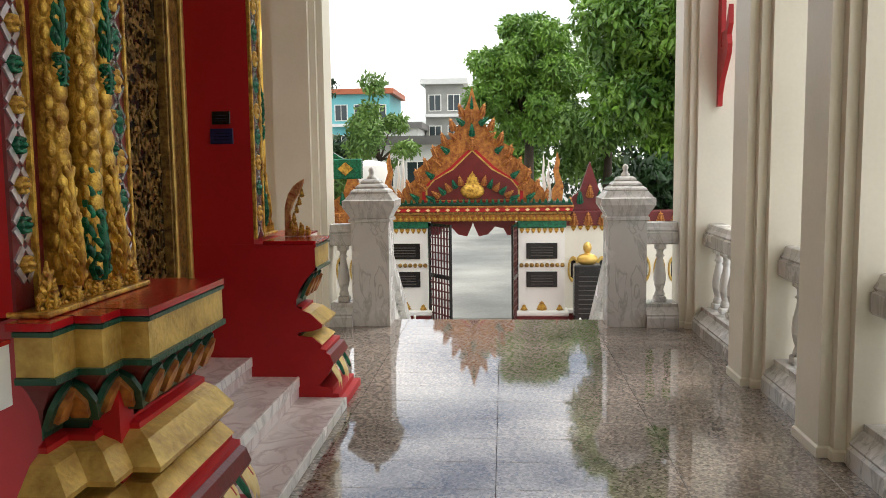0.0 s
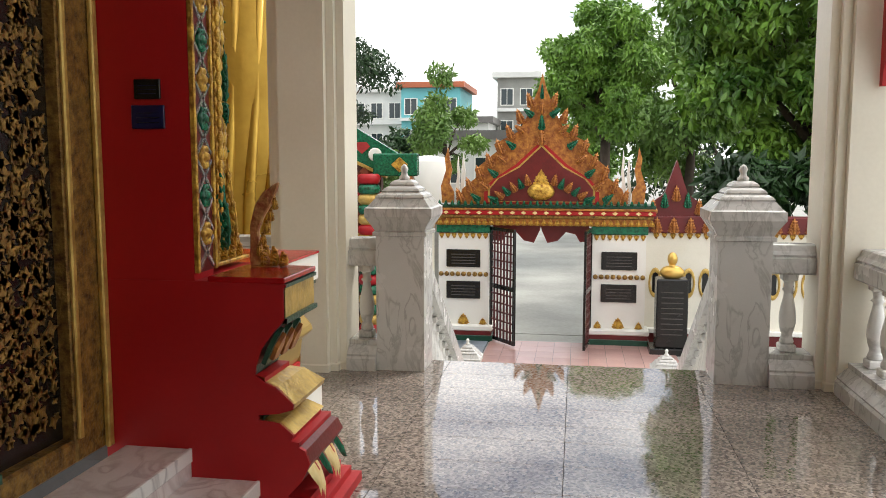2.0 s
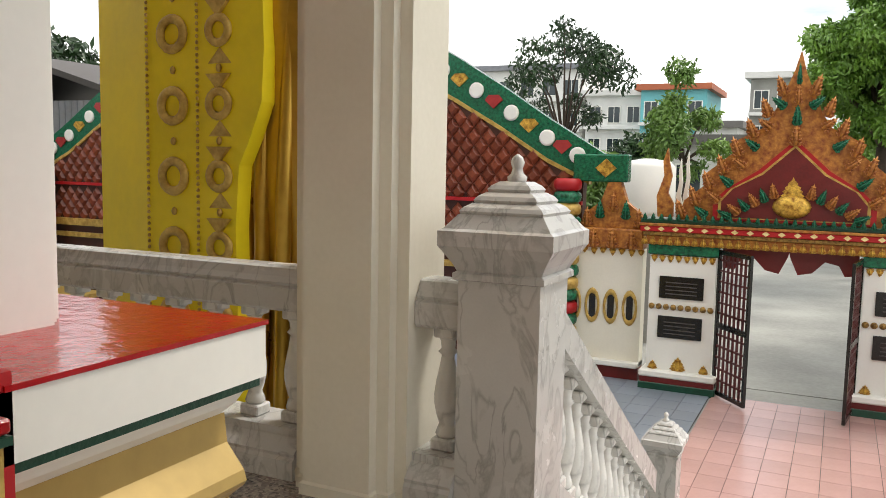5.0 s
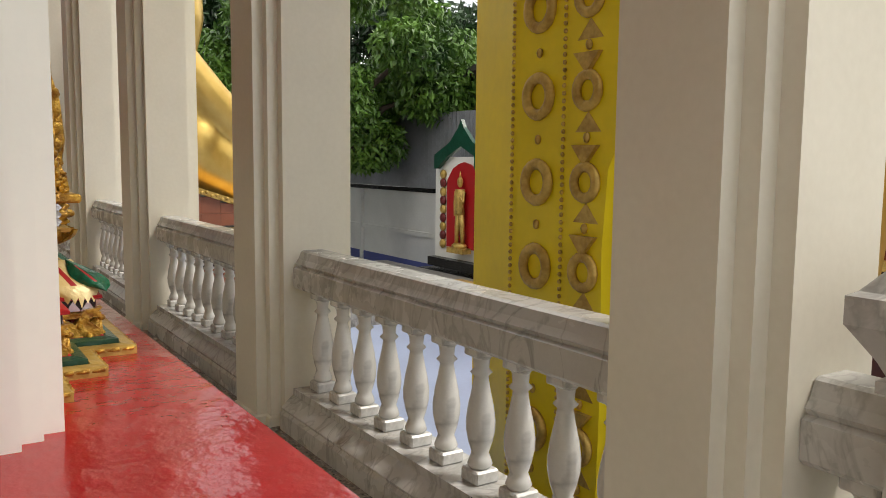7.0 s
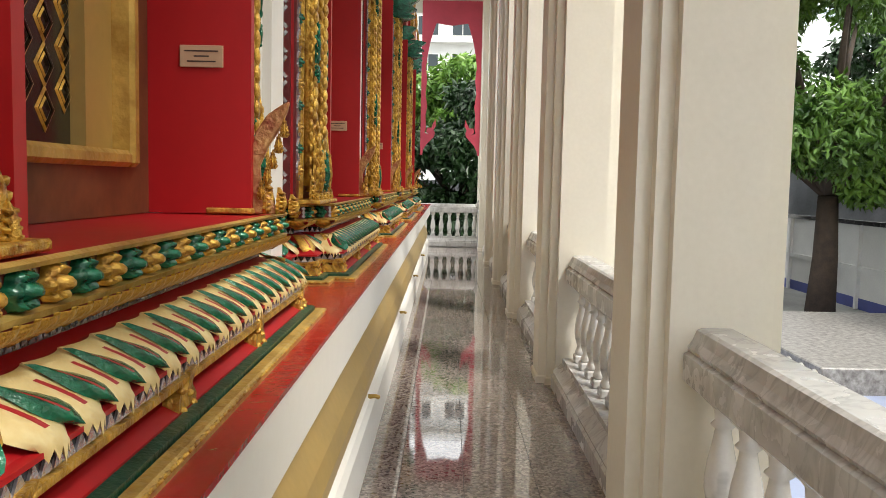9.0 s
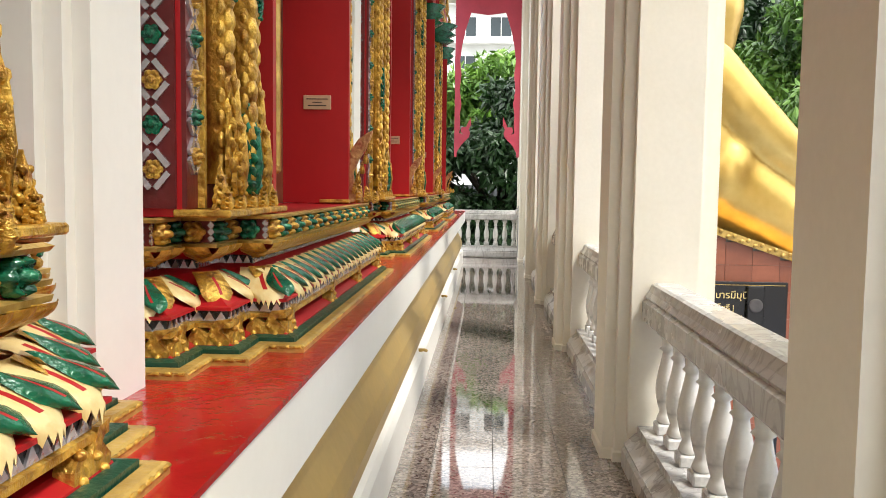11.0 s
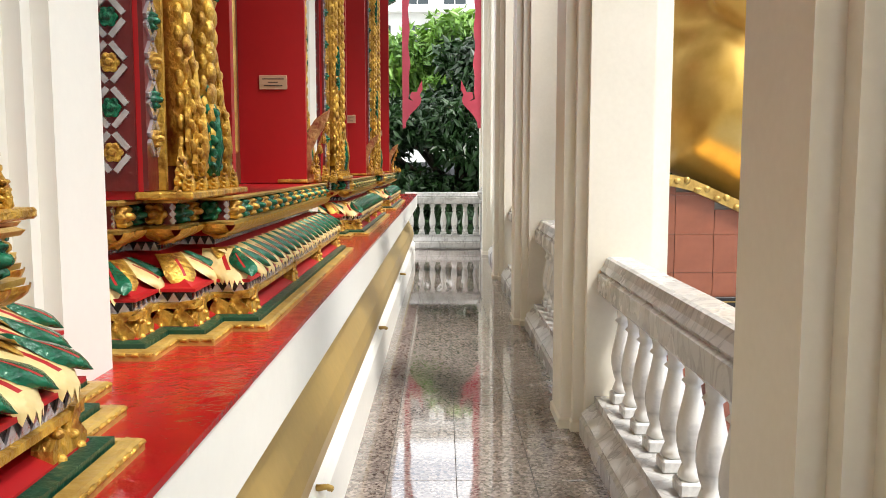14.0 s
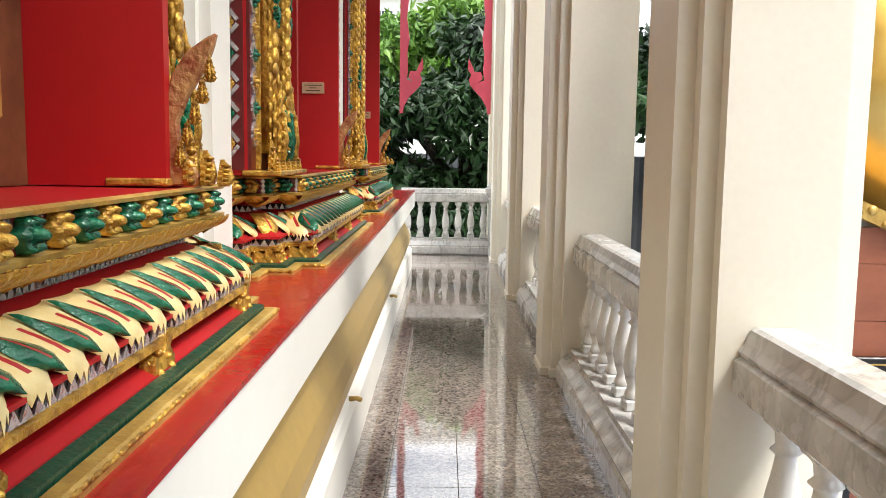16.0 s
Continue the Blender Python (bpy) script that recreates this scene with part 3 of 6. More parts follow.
def flame_outline(w, h, lean=0.0):
    """A pointed, waisted leaf with barbed sides."""
    half = [(0.0, 0.0), (0.30, 0.02), (0.5, 0.16), (0.36, 0.26), (0.44, 0.36), (0.30, 0.44), (0.34, 0.54), (0.20, 0.62), (0.20, 0.72), (0.08, 0.84), (0.0, 1.0)]
    return [(w * a + lean * b * b * w, h * b) for a, b in half] + [(-w * a + lean * b * b * w, h * b) for a, b in half[-2:0:-1]]


def flame_mesh(name, w, h, t, mat, lean=0.0):
    """A carved flame leaf: a thin pointed plate, a raised spine and curled lobes up both edges."""
    bm = bmesh.new()
    plate(bm, flame_outline(w, h, lean), (0, 0, 0), (-1, 0, 0), (0, 0, 1), t * 0.5)
    tube(bm, [(0, t * 0.5, h * 0.02), (0, t * 0.9, h * 0.35), (0, t * 0.8, h * 0.7), (0, t * 0.4, h * 0.97)], [w * 0.12, w * 0.14, w * 0.09, w * 0.02], 6)
    for j in range(5):
        z, half = h * (0.12 + 0.16 * j), w * 0.42 * (1 - j / 5.5) ** 0.8
        for s in (-1, 1):
            turn = Matrix.Rotation(s * 0.7, 4, "Y")
            blob(bm, (s * half * 0.72, t * 0.6, z), (w * 0.085, t * 0.55, h * 0.085), 6, 4, 0, turn)
    bmesh.ops.recalc_face_normals(bm, faces=bm.faces)
    return mesh_of(name, bm, mat)


def petal_mesh(name, w, h, out_low, out_high, mat, rib, slant=-0.25, jag=0.024, leaf=False):
    """A bulging lotus petal that hangs from z = h down to 0, leaning out at the bottom and slanting sideways, with a raised rib and ragged lower edge."""
    bm = bmesh.new()
    nu, nv = 10, 6
    grid = []
    for j in range(nv + 1):
        b = j / nv
        row = []
        for i in range(nu + 1):
            a = i / nu * 2 - 1
            width = w * 0.5 * (0.55 + 0.45 * min(1.0, b / 0.3) - 0.3 * max(0.0, b - 0.5))
            if leaf:
                width = w * 0.5 * max(0.06, math.sin(math.pi * b ** 0.8))
            z = h * b - ((jag if i in (5, 6) else 0.6 * jag) if i % 2 and not j else 0.0)
            o = out_low + (out_high - out_low) * b + 0.018 * math.sin(b * math.pi) + 0.014 * (1 - a * a)
            row.append(bm.verts.new((a * width + slant * w * (1 - b), o, z)))
        grid.append(row)
    for j in range(nv):
        for i in range(nu):
            f = bm.faces.new((grid[j][i], grid[j + 1][i], grid[j + 1][i + 1], grid[j][i + 1]))
            f.smooth = True
            f.material_index = 1 if j in (2, 3, 4) and i == 4 else 0
    bmesh.ops.recalc_face_normals(bm, faces=bm.faces)
    return mesh_of(name, bm, mat, rib)


def rosette_mesh(name, s, mat):
    """A carved boss of six lobes round a raised heart, in one skin."""
    bm = bmesh.new()
    seg, rows = 24, []
    for r, o in ((1.0, 0.0), (0.98, 0.42), (0.8, 0.68), (0.58, 0.42), (0.46, 0.46), (0.34, 0.92), (0.16, 1.1)):
        row = []
        for k in range(seg):
            a = 6.28318 * k / seg
            lobe = 1.0 + (0.2 * abs(math.cos(3 * a)) - 0.14) * (1.0 if r > 0.5 else 0.2)
            lift = o * (1.0 + (0.35 * abs(math.cos(3 * a)) - 0.2) * (r > 0.5))
            row.append(bm.verts.new((0.034 * s * r * lobe * math.cos(a), 0.026 * s * lift, 0.034 * s * r * lobe * math.sin(a))))
        rows.append(row)
    for p, q in zip(rows, rows[1:]):
        for k in range(seg):
            bm.faces.new((p[k], p[(k + 1) % seg], q[(k + 1) % seg], q[k])).smooth = True
    bm.faces.new(rows[-1])
    bmesh.ops.recalc_face_normals(bm, faces=bm.faces)
    return mesh_of(name, bm, mat)


PETAL_A = petal_mesh("lotus_petal", 0.125, 0.09, 0.052, -0.045, PETAL, RED, -0.45, 0.03)
PETAL_C = petal_mesh("corner_petal", 0.085, 0.085, 0.03, -0.05, GOLD, RED, 0.0)
PETAL_B = petal_mesh("lotus_petal", 0.07, 0.085, 0.05, -0.03, GREEN, RED, -1.0, 0.0, True)
COVE_LEAF = petal_mesh("gold_leaf", 0.075, 0.055, -0.055, 0.012, GOLD, GOLD, 0.0, 0.006)
ROSE_GOLD = rosette_mesh("rosette", 1.0, GOLD)
ROSE_GREEN = rosette_mesh("rosette", 1.0, GREEN)
FLAME_S = flame_mesh("flame_leaf", 0.075, 0.12, 0.018, GOLD)
FLAME_L = flame_mesh("flame_leaf", 0.13, 0.30, 0.03, GOLD)
FLAME_G = flame_mesh("green_leaf", 0.15, 0.30, 0.035, GREEN)
BUD_G = flame_mesh("green_leaf", 0.10, 0.22, 0.03, GREEN)
bm = bmesh.new()
plate(bm, [(-0.05, 0), (0.05, 0), (0.055, 0.035), (0.03, 0.06), (0.06, 0.09), (0.02, 0.085), (0.0, 0.05), (-0.03, 0.07), (-0.05, 0.04)], (0, 0, 0), (-1, 0, 0), (0, 0, 1), 0.03)
for sx, sz, q in ((-0.03, 0.02, 0.009), (0.03, 0.02, 0.009), (0.035, 0.06, 0.008), (-0.01, 0.045, 0.008)):
    blob(bm, (sx, 0.03, sz), (q, 0.01, q), 7, 5)
FOOT = mesh_of("lion_foot", bm, GOLD)


def zigzag(bm, path, d, z0, z1, step, depth=0.004):
    """Row of small raised triangles on a band."""
    for x, y, nx, ny in along(path, d, step):
        t = (-ny, nx)
        a = Vector((x - t[0] * step * 0.5, y - t[1] * step * 0.5, z0))
        b = Vector((x + t[0] * step * 0.5, y + t[1] * step * 0.5, z0))
        c = Vector((x, y, z1))
        o = Vector((nx, ny, 0)) * depth
        va = [bm.verts.new(p) for p in (a + o, b + o, c + o, a, b, c)]
        bm.faces.new(va[:3])
        for i, j in ((0, 1), (1, 2), (2, 0)):
            bm.faces.new((va[i], va[i + 3], va[j + 3], va[j]))
    bmesh.ops.recalc_face_normals(bm, faces=bm.faces)
    return bm


# ---- window pedestals ----
PED = [(1.25, 7.30), (1.25, 7.45), (1.09, 7.45), (1.09, 7.54), (0.915, 7.54), (0.915, 7.635), (-0.915, 7.635), (-0.915, 7.54), (-1.09, 7.54), (-1.09, 7.45), (-1.25, 7.45), (-1.25, 7.30)]
PED = [(x, y - 7.3) for x, y in PED]


def pedestal():
    z = PLAT_Z
    root = thing("window_pedestal", "stepped red pedestal with gold, green and mirror glass mouldings", "pedestal", (WIN_X, WALL_Y, PLAT_Z * 0.06), group="window pedestals")
    root.scale = (1, 1, 0.94)
    body = sweep(bmesh.new(), PED, [(0.12, z), (0.07, z + 0.001), (0.06, z + 0.04), (0.03, z + 0.055), (0.0, z + 0.06), (0.0, z + 0.085), (0.045, z + 0.088), (0.045, z + 0.128), (0.06, z + 0.132), (0.06, z + 0.14), (0.045, z + 0.143), (-0.05, z + 0.215), (-0.075, z + 0.228), (-0.075, z + 0.252), (-0.06, z + 0.26), (-0.03, z + 0.292), (-0.018, z + 0.296), (-0.018, z + 0.37), (0.0, z + 0.374), (-0.5, z + 0.377)], caps=False)
    part("body", body, RED, root)
    part("gold_border", sweep(bmesh.new(), PED, [(0.12, z), (0.12, z + 0.018), (0.113, z + 0.022), (0.091, z + 0.024), (0.088, z)], caps=True), GOLD_DULL, root, "gold edged border strip")
    bm = bmesh.new()
    for x, y, nx, ny in along(PED, 0.117, 0.03):
        t = Vector((-ny, nx, 0))
        c = Vector((x, y, z + 0.012))
        tube(bm, [c - t * 0.012 - Vector((nx, ny, 0)) * 0.002, c + t * 0.012 + Vector((nx, ny, 0)) * 0.004 + Vector((0, 0, 0.004))], [0.006, 0.005], 5)
    tagged(part("gold_fringe", bm, GOLD, root, "row of small gold leaves on the border"), kind="stuff")
    part("green_border", sweep(bmesh.new(), PED, [(0.087, z), (0.087, z + 0.034), (0.065, z + 0.04), (0.055, z + 0.03)], caps=True), GREEN_DARK, root, "dark green glass border strip")
    part("gold_bead", sweep(bmesh.new(), PED, [(0.045, z + 0.082), (0.057, z + 0.086), (0.057, z + 0.098), (0.045, z + 0.102)], caps=True), GOLD, root)
    tagged(part("mirror_band", zigzag(bmesh.new(), PED, 0.046, z + 0.102, z + 0.128, 0.032), SILVER, root, "mirror glass triangles"), kind="stuff")
    part("dark_band", sweep(bmesh.new(), PED, [(0.0455, z + 0.101), (0.0462, z + 0.102), (0.0462, z + 0.128), (0.0455, z + 0.129)], caps=False), BLACK, root)
    tagged(part("bead_band", zigzag(bmesh.new(), PED, -0.073, z + 0.228, z + 0.252, 0.022), SILVER, root, "small mirror glass diamonds"), kind="stuff")
    part("bead_backing", sweep(bmesh.new(), PED, [(-0.0745, z + 0.227), (-0.0735, z + 0.227), (-0.0735, z + 0.253)], caps=False), BLACK, root)
    part("gold_edge", sweep(bmesh.new(), PED, [(-0.02, z + 0.29), (0.005, z + 0.292), (0.007, z + 0.302), (-0.016, z + 0.305)], caps=True), GOLD_DULL, root)
    part("gold_edge", sweep(bmesh.new(), PED, [(-0.02, z + 0.363), (0.004, z + 0.364), (0.009, z + 0.372), (-0.002, z + 0.3775)], caps=True), GOLD_DULL, root)
    part("mosaic_band", sweep(bmesh.new(), PED, [(-0.0175, z + 0.304), (-0.015, z + 0.305), (-0.015, z + 0.364)], caps=False), MAROON, root)
    bm = bmesh.new()
    for k, (x, y, nx, ny) in enumerate(along(PED, -0.014, 0.092)):
        t = (-ny, nx)
        for s in (-0.8, 1):
            for dz in (-0.018, 0.0, 0.018):
                p = (x + t[0] * 0.044 * s, y + t[1] * 0.044 * s)
                plate(bm, [(0, -0.011), (0.009, 0), (0, 0.011), (-0.009, 0)], (p[0], p[1], z + 0.334 + dz), (-t[0], -t[1], 0), (0, 0, 1), 0.004)
    tagged(part("mirror_chips", bm, SILVER, root, "mirror glass chips between rosettes"), kind="stuff")
    for k, (x, y, nx, ny) in enumerate(along(PED, -0.014, 0.092)):
        piece("rosette", ROSE_GOLD if k % 2 else ROSE_GREEN, root, facing(x, y, z + 0.334, nx, ny) @ Matrix.Diagonal((0.9, 1.35, 0.86, 1)))
    for k, (x, y, nx, ny) in enumerate(along(PED, 0.005, 0.105, 0.04)):
        piece("lotus_petal", PETAL_A, root, facing(x, y, z + 0.139, nx, ny) @ Matrix.Diagonal((1.0, 1.0, 0.9, 1)))
        piece("green_petal", PETAL_B, root, facing(x - 0.04 * ny, y + 0.04 * nx, z + 0.15, nx, ny) @ Matrix.Diagonal((1.0, 1.05, 0.85, 1)))
    for k, (x, y, nx, ny) in enumerate(along(PED, 0.0, 0.052, 0.03)):
        piece("gold_leaf", COVE_LEAF, root, facing(x, y, z + 0.252, nx, ny) @ Matrix.Diagonal((1, 1, 0.8, 1)))
    outer = offset(PED, 0.03, False)
    for i in (1, 3, 5, 6, 8, 10):
        sx = math.copysign(0.7, outer[i].x)
        piece("corner_petal", PETAL_C, root, facing(outer[i].x - sx * 0.05, outer[i].y - 0.035, z + 0.14, sx, 0.7))
    for i in (1, 3, 5, 6, 8, 10):
        nx, ny = (0, 1)
        piece("lion_foot", FOOT, root, facing(outer[i].x - math.copysign(0.03, outer[i].x), outer[i].y, z + 0.02, nx, ny))
        piece("lion_foot", FOOT, root, facing(outer[i].x, outer[i].y - 0.03, z + 0.02, math.copysign(1, outer[i].x), 0))
    for x in (-0.3, 0.3):
        piece("lion_foot", FOOT, root, facing(x, outer[5].y, z + 0.02, 0, 1))
    return root


# ---- clustered gold pilasters ----
def rope(bm, u, v, r, z0, z1, pitch):
    """A slim half-round shaft faced with a column of overlapping scales."""
    lathe(bm, [(r * 0.8, z0), (r * 0.8, z1)], 12, (u, v))
    z = z0
    while z < z1 - pitch:
        blob(bm, (u, v + r * 0.66, z + pitch * 0.5), (r * 0.62, r * 0.34, pitch * 0.62), 8, 5)
        for s in (-1, 1):
            blob(bm, (u + s * r * 0.62, v + r * 0.42, z + pitch), (r * 0.25, r * 0.25, pitch * 0.42), 5, 4)
        z += pitch
    return bm


def lattice(wide, pitch, count, low, half, m):
    """Crossed mirror bars up a strip; local x across, y out and z up, carried to its place by m."""
    bm = bmesh.new()
    for i in range(count):
        zc = low + (i + 0.5) * pitch
        for sx in (-1, 1):
            for sz in (-1, 1):
                e = Vector((sx * wide * 0.5, 0, -sz * pitch * 0.5))
                mid = Vector((sx * wide * 0.25, 0, zc + sz * pitch * 0.25))
                d = e.normalized()
                n = Vector((d.z, 0, -d.x)) * half
                d = d * (e.length * 0.36)
                q = [mid - d - n, mid + d - n, mid + d + n, mid - d + n]
                lo = [bm.verts.new(v) for v in q]
                hi = [bm.verts.new(v + Vector((0, 0.008, 0))) for v in q]
                bm.faces.new(hi)
                for f in range(4):
                    bm.faces.new((lo[f], lo[(f + 1) % 4], hi[(f + 1) % 4], hi[f]))
    bmesh.ops.recalc_face_normals(bm, faces=bm.faces)
    bm.transform(m)
    return bm


def pilaster(w, z0, z1, s, x, y, rz, label, sides=()):
    """Local: u across, v out. w: half width; s: scale of the ornament."""
    root = thing("pilaster", label, "pilaster", (x, y, 0), group="gilded pilasters")
    root.rotation_euler = (0, 0, radians(rz))
    part("core", boxes((-w, w, -0.13, 0.0, z0, z1 + 0.2)), RED, root)
    part("back_block", boxes((-w, w, -0.24, -0.13, z0, z1 + 0.2)), WHITE, root, "white painted block behind the pilaster")
    strip = w * 0.3
    for side in (-1, 1):
        a, b = sorted((side * w, side * (w - strip)))
        part("mosaic_strip", boxes((a, b, 0.0, 0.012, z0 + 0.02, z1)), MAROON, root, "dark red strip with mirror glass lozenges")
        p = strip * 1.15
        k = int((z1 - z0 - 0.1) / p)
        c = (a + b) / 2
        tagged(part("mirror_lattice", lattice(strip, p, k, z0 + 0.1, 0.008 * s, pose(c, 0.012, 0)), SILVER, root, "white mirror glass lattice bars"), kind="stuff")
        for i in range(k):
            zc = z0 + 0.1 + (i + 0.5) * p
            piece("rosette", ROSE_GREEN if i % 2 else ROSE_GOLD, root, Matrix.Translation((c, 0.012, zc)) @ Matrix.Diagonal((strip * 8, s, strip * 8, 1)))
        part("gold_bead", boxes((side * (w - strip) - 0.008, side * (w - strip) + 0.008, 0.0, 0.03, z0 + 0.02, z1)), GOLD, root)
    deep = 0.1
    rows = int((z1 - z0 - 0.06) / (deep * 1.05))
    for side in sides:
        a, b = sorted((side * w, side * (w + 0.008)))
        part("side_strip", boxes((a, b, -0.02 - deep, -0.012, z0 + 0.02, z1)), MAROON, root, "dark strip with mirror lattice on the pilaster's side")
        turn = pose(side * (w + 0.008), -0.016 - deep / 2, 0, 0, 0, -90 * side)
        tagged(part("mirror_lattice", lattice(deep * 0.9, deep * 1.05, rows, z0 + 0.06, 0.007 * s, turn), SILVER, root, "white mirror glass lattice bars"), kind="stuff")
        for i in range(rows):
            piece("rosette", ROSE_GREEN if i % 2 else ROSE_GOLD, root, turn @ Matrix.Translation((0, 0, z0 + 0.06 + (i + 0.5) * deep * 1.05)) @ Matrix.Diagonal((0.7, 0.5, 0.7, 1)))
    inner = w - strip
    r = inner / 3.9
    part("backing", boxes((-inner + 0.008, inner - 0.008, 0.0, 0.02, z0 + 0.02, z1)), MAROON, root)
    for k in (-1, 1):
        part("fillet", boxes((k * inner * 0.31 - 0.012, k * inner * 0.31 + 0.012, 0.02, 0.05, z0 + 0.05, z1), bevel=0.006), GOLD, root)
    for k in (-1, 0, 1):
        part("rope_shaft", rope(bmesh.new(), k * inner * 0.62, 0.035 + 0.025 * (k == 0), r, z0 + 0.08, z1, 0.055 * s), GOLD, root, smooth=False)
        piece("flame_leaf" if k else "green_leaf", FLAME_L if k else FLAME_G, root, Matrix.Translation((k * inner * 0.62, 0.045 + r * 0.5, z0 + 0.09 * s)) @ Matrix.Diagonal((r * 15, 0.7 * s, 1.05 * s, 1)))
        piece("flame_leaf" if k else "green_leaf", FLAME_L if k else FLAME_G, root, Matrix.Translation((k * inner * 0.62, 0.058 + r * 0.5, z0 + 0.05 * s)) @ Matrix.Diagonal((r * 11, 0.8 * s, 0.75 * s, 1)))
        for zz in (z0 + 0.62 * s, z0 + 1.5 * s):
            if zz < z1 - 0.3:
                piece("green_leaf" if k else "flame_leaf", BUD_G if k else FLAME_L, root, Matrix.Translation((k * inner * 0.62, 0.035 + r * 0.7, zz)) @ Matrix.Diagonal((r * 13, 0.6 * s, 1.0 * s, 1)))
                piece("green_leaf" if k else "flame_leaf", BUD_G if k else FLAME_L, root, Matrix.Translation((k * inner * 0.62, 0.035 + r * 0.7, zz)) @ Matrix.Diagonal((r * 13, 0.6 * s, -0.45 * s, 1)))
    n = 5
    for k in range(n):
        u = (k - (n - 1) / 2) * 2 * w / n
        piece("flame_leaf", FLAME_S, root, Matrix.Translation((u, 0.07, z0)) @ Matrix.Diagonal((w * 2 / n / 0.075, 0.9, 1.05 * s, 1)))
        piece("flame_leaf", FLAME_S, root, Matrix.Translation((u, 0.085, z0)) @ Matrix.Diagonal((w * 1.3 / n / 0.075, 0.9, 0.62 * s, 1)))
    part("foot", boxes((-w - 0.01, w + 0.01, -0.02, 0.12, z0, z0 + 0.018), bevel=0.004), GOLD, root)
    bm = bmesh.new()
    lathe(bm, [(w * 0.55, z1), (w * 0.9, z1 + 0.04), (w * 0.62, z1 + 0.08), (w * 0.95, z1 + 0.12), (w * 0.7, z1 + 0.17), (w * 1.05, z1 + 0.24)], 14, (0, 0.02))
    part("capital", bm, GREEN, root, "green lotus capital", smooth=True)
    return root


def naga(name, x, y, z, rz, s, mat, label):
    """A rearing carved serpent head, seen from the side."""
    root = thing(name, label, "finial", (x, y, z), group="serpent finials")
    root.rotation_euler = (0, 0, radians(rz))
    bm = bmesh.new()
    out = [(0.0, 0.0), (0.11, 0.0), (0.085, 0.06), (0.05, 0.11), (0.045, 0.17), (0.075, 0.24), (0.115, 0.30), (0.14, 0.36), (0.15, 0.40), (0.12, 0.385), (0.07, 0.35), (0.03, 0.29), (0.005, 0.2)]
    plate(bm, [(a * s, b * s) for a, b in out], (0.02 * s, 0, 0), (0, 1, 0), (0, 0, 1), -0.028 * s)
    bmesh.ops.recalc_face_normals(bm, faces=bm.faces)
    bmesh.ops.bevel(bm, geom=list(bm.edges), offset=0.006 * s, segments=1, affect="EDGES", clamp_overlap=True)
    part("head", bm, mat, root)
    for k in range(5):
        piece("scale", FLAME_S, root, Matrix.Translation((0.028 * s, (0.055 + 0.02 * k) * s, (0.05 + 0.055 * k) * s)) @ Matrix.Rotation(-math.pi / 2, 4, "Z") @ Matrix.Diagonal((0.5 * s, 0.6 * s, 0.6 * s, 1)))
    for k in range(3):
        piece("flame_leaf", FLAME_S, root, Matrix.Translation((0.0, (0.06 + 0.045 * k) * s, 0.0)) @ Matrix.Diagonal((s, 1.4 * s, (1.0 - 0.2 * k) * s, 1)))
    return root


ped = pedestal()
pil = pilaster(0.27, 1.369, 3.35, 1.0, WIN_X + 0.935, WALL_Y + 0.20, 0, "gilded pilaster of three rope shafts with green glass leaves", (1,))
pil_west = pilaster(0.2, 1.369, 3.35, 1.0, WIN_X - 0.86, WALL_Y + 0.17, 0, "gilded pilaster of three rope shafts with green glass leaves", (-1,))
nag = naga("naga_finial", WIN_X - 0.70, WALL_Y + 0.265, 1.369, 0, 0.85, NAGA, "small red and gold carved naga finial")
for i in range(5):
    if i:
        copy_thing(ped, pose(WIN_X - BAY * i, WALL_Y, PLAT_Z * 0.06))
        copy_thing(pil, pose(WIN_X - BAY * i + 0.935, WALL_Y + 0.20, 0))
        copy_thing(nag, pose(WIN_X - BAY * i - 0.70, WALL_Y + 0.265, 1.369))
        copy_thing(pil_west, pose(WIN_X - BAY * i - 0.86, WALL_Y + 0.17, 0))


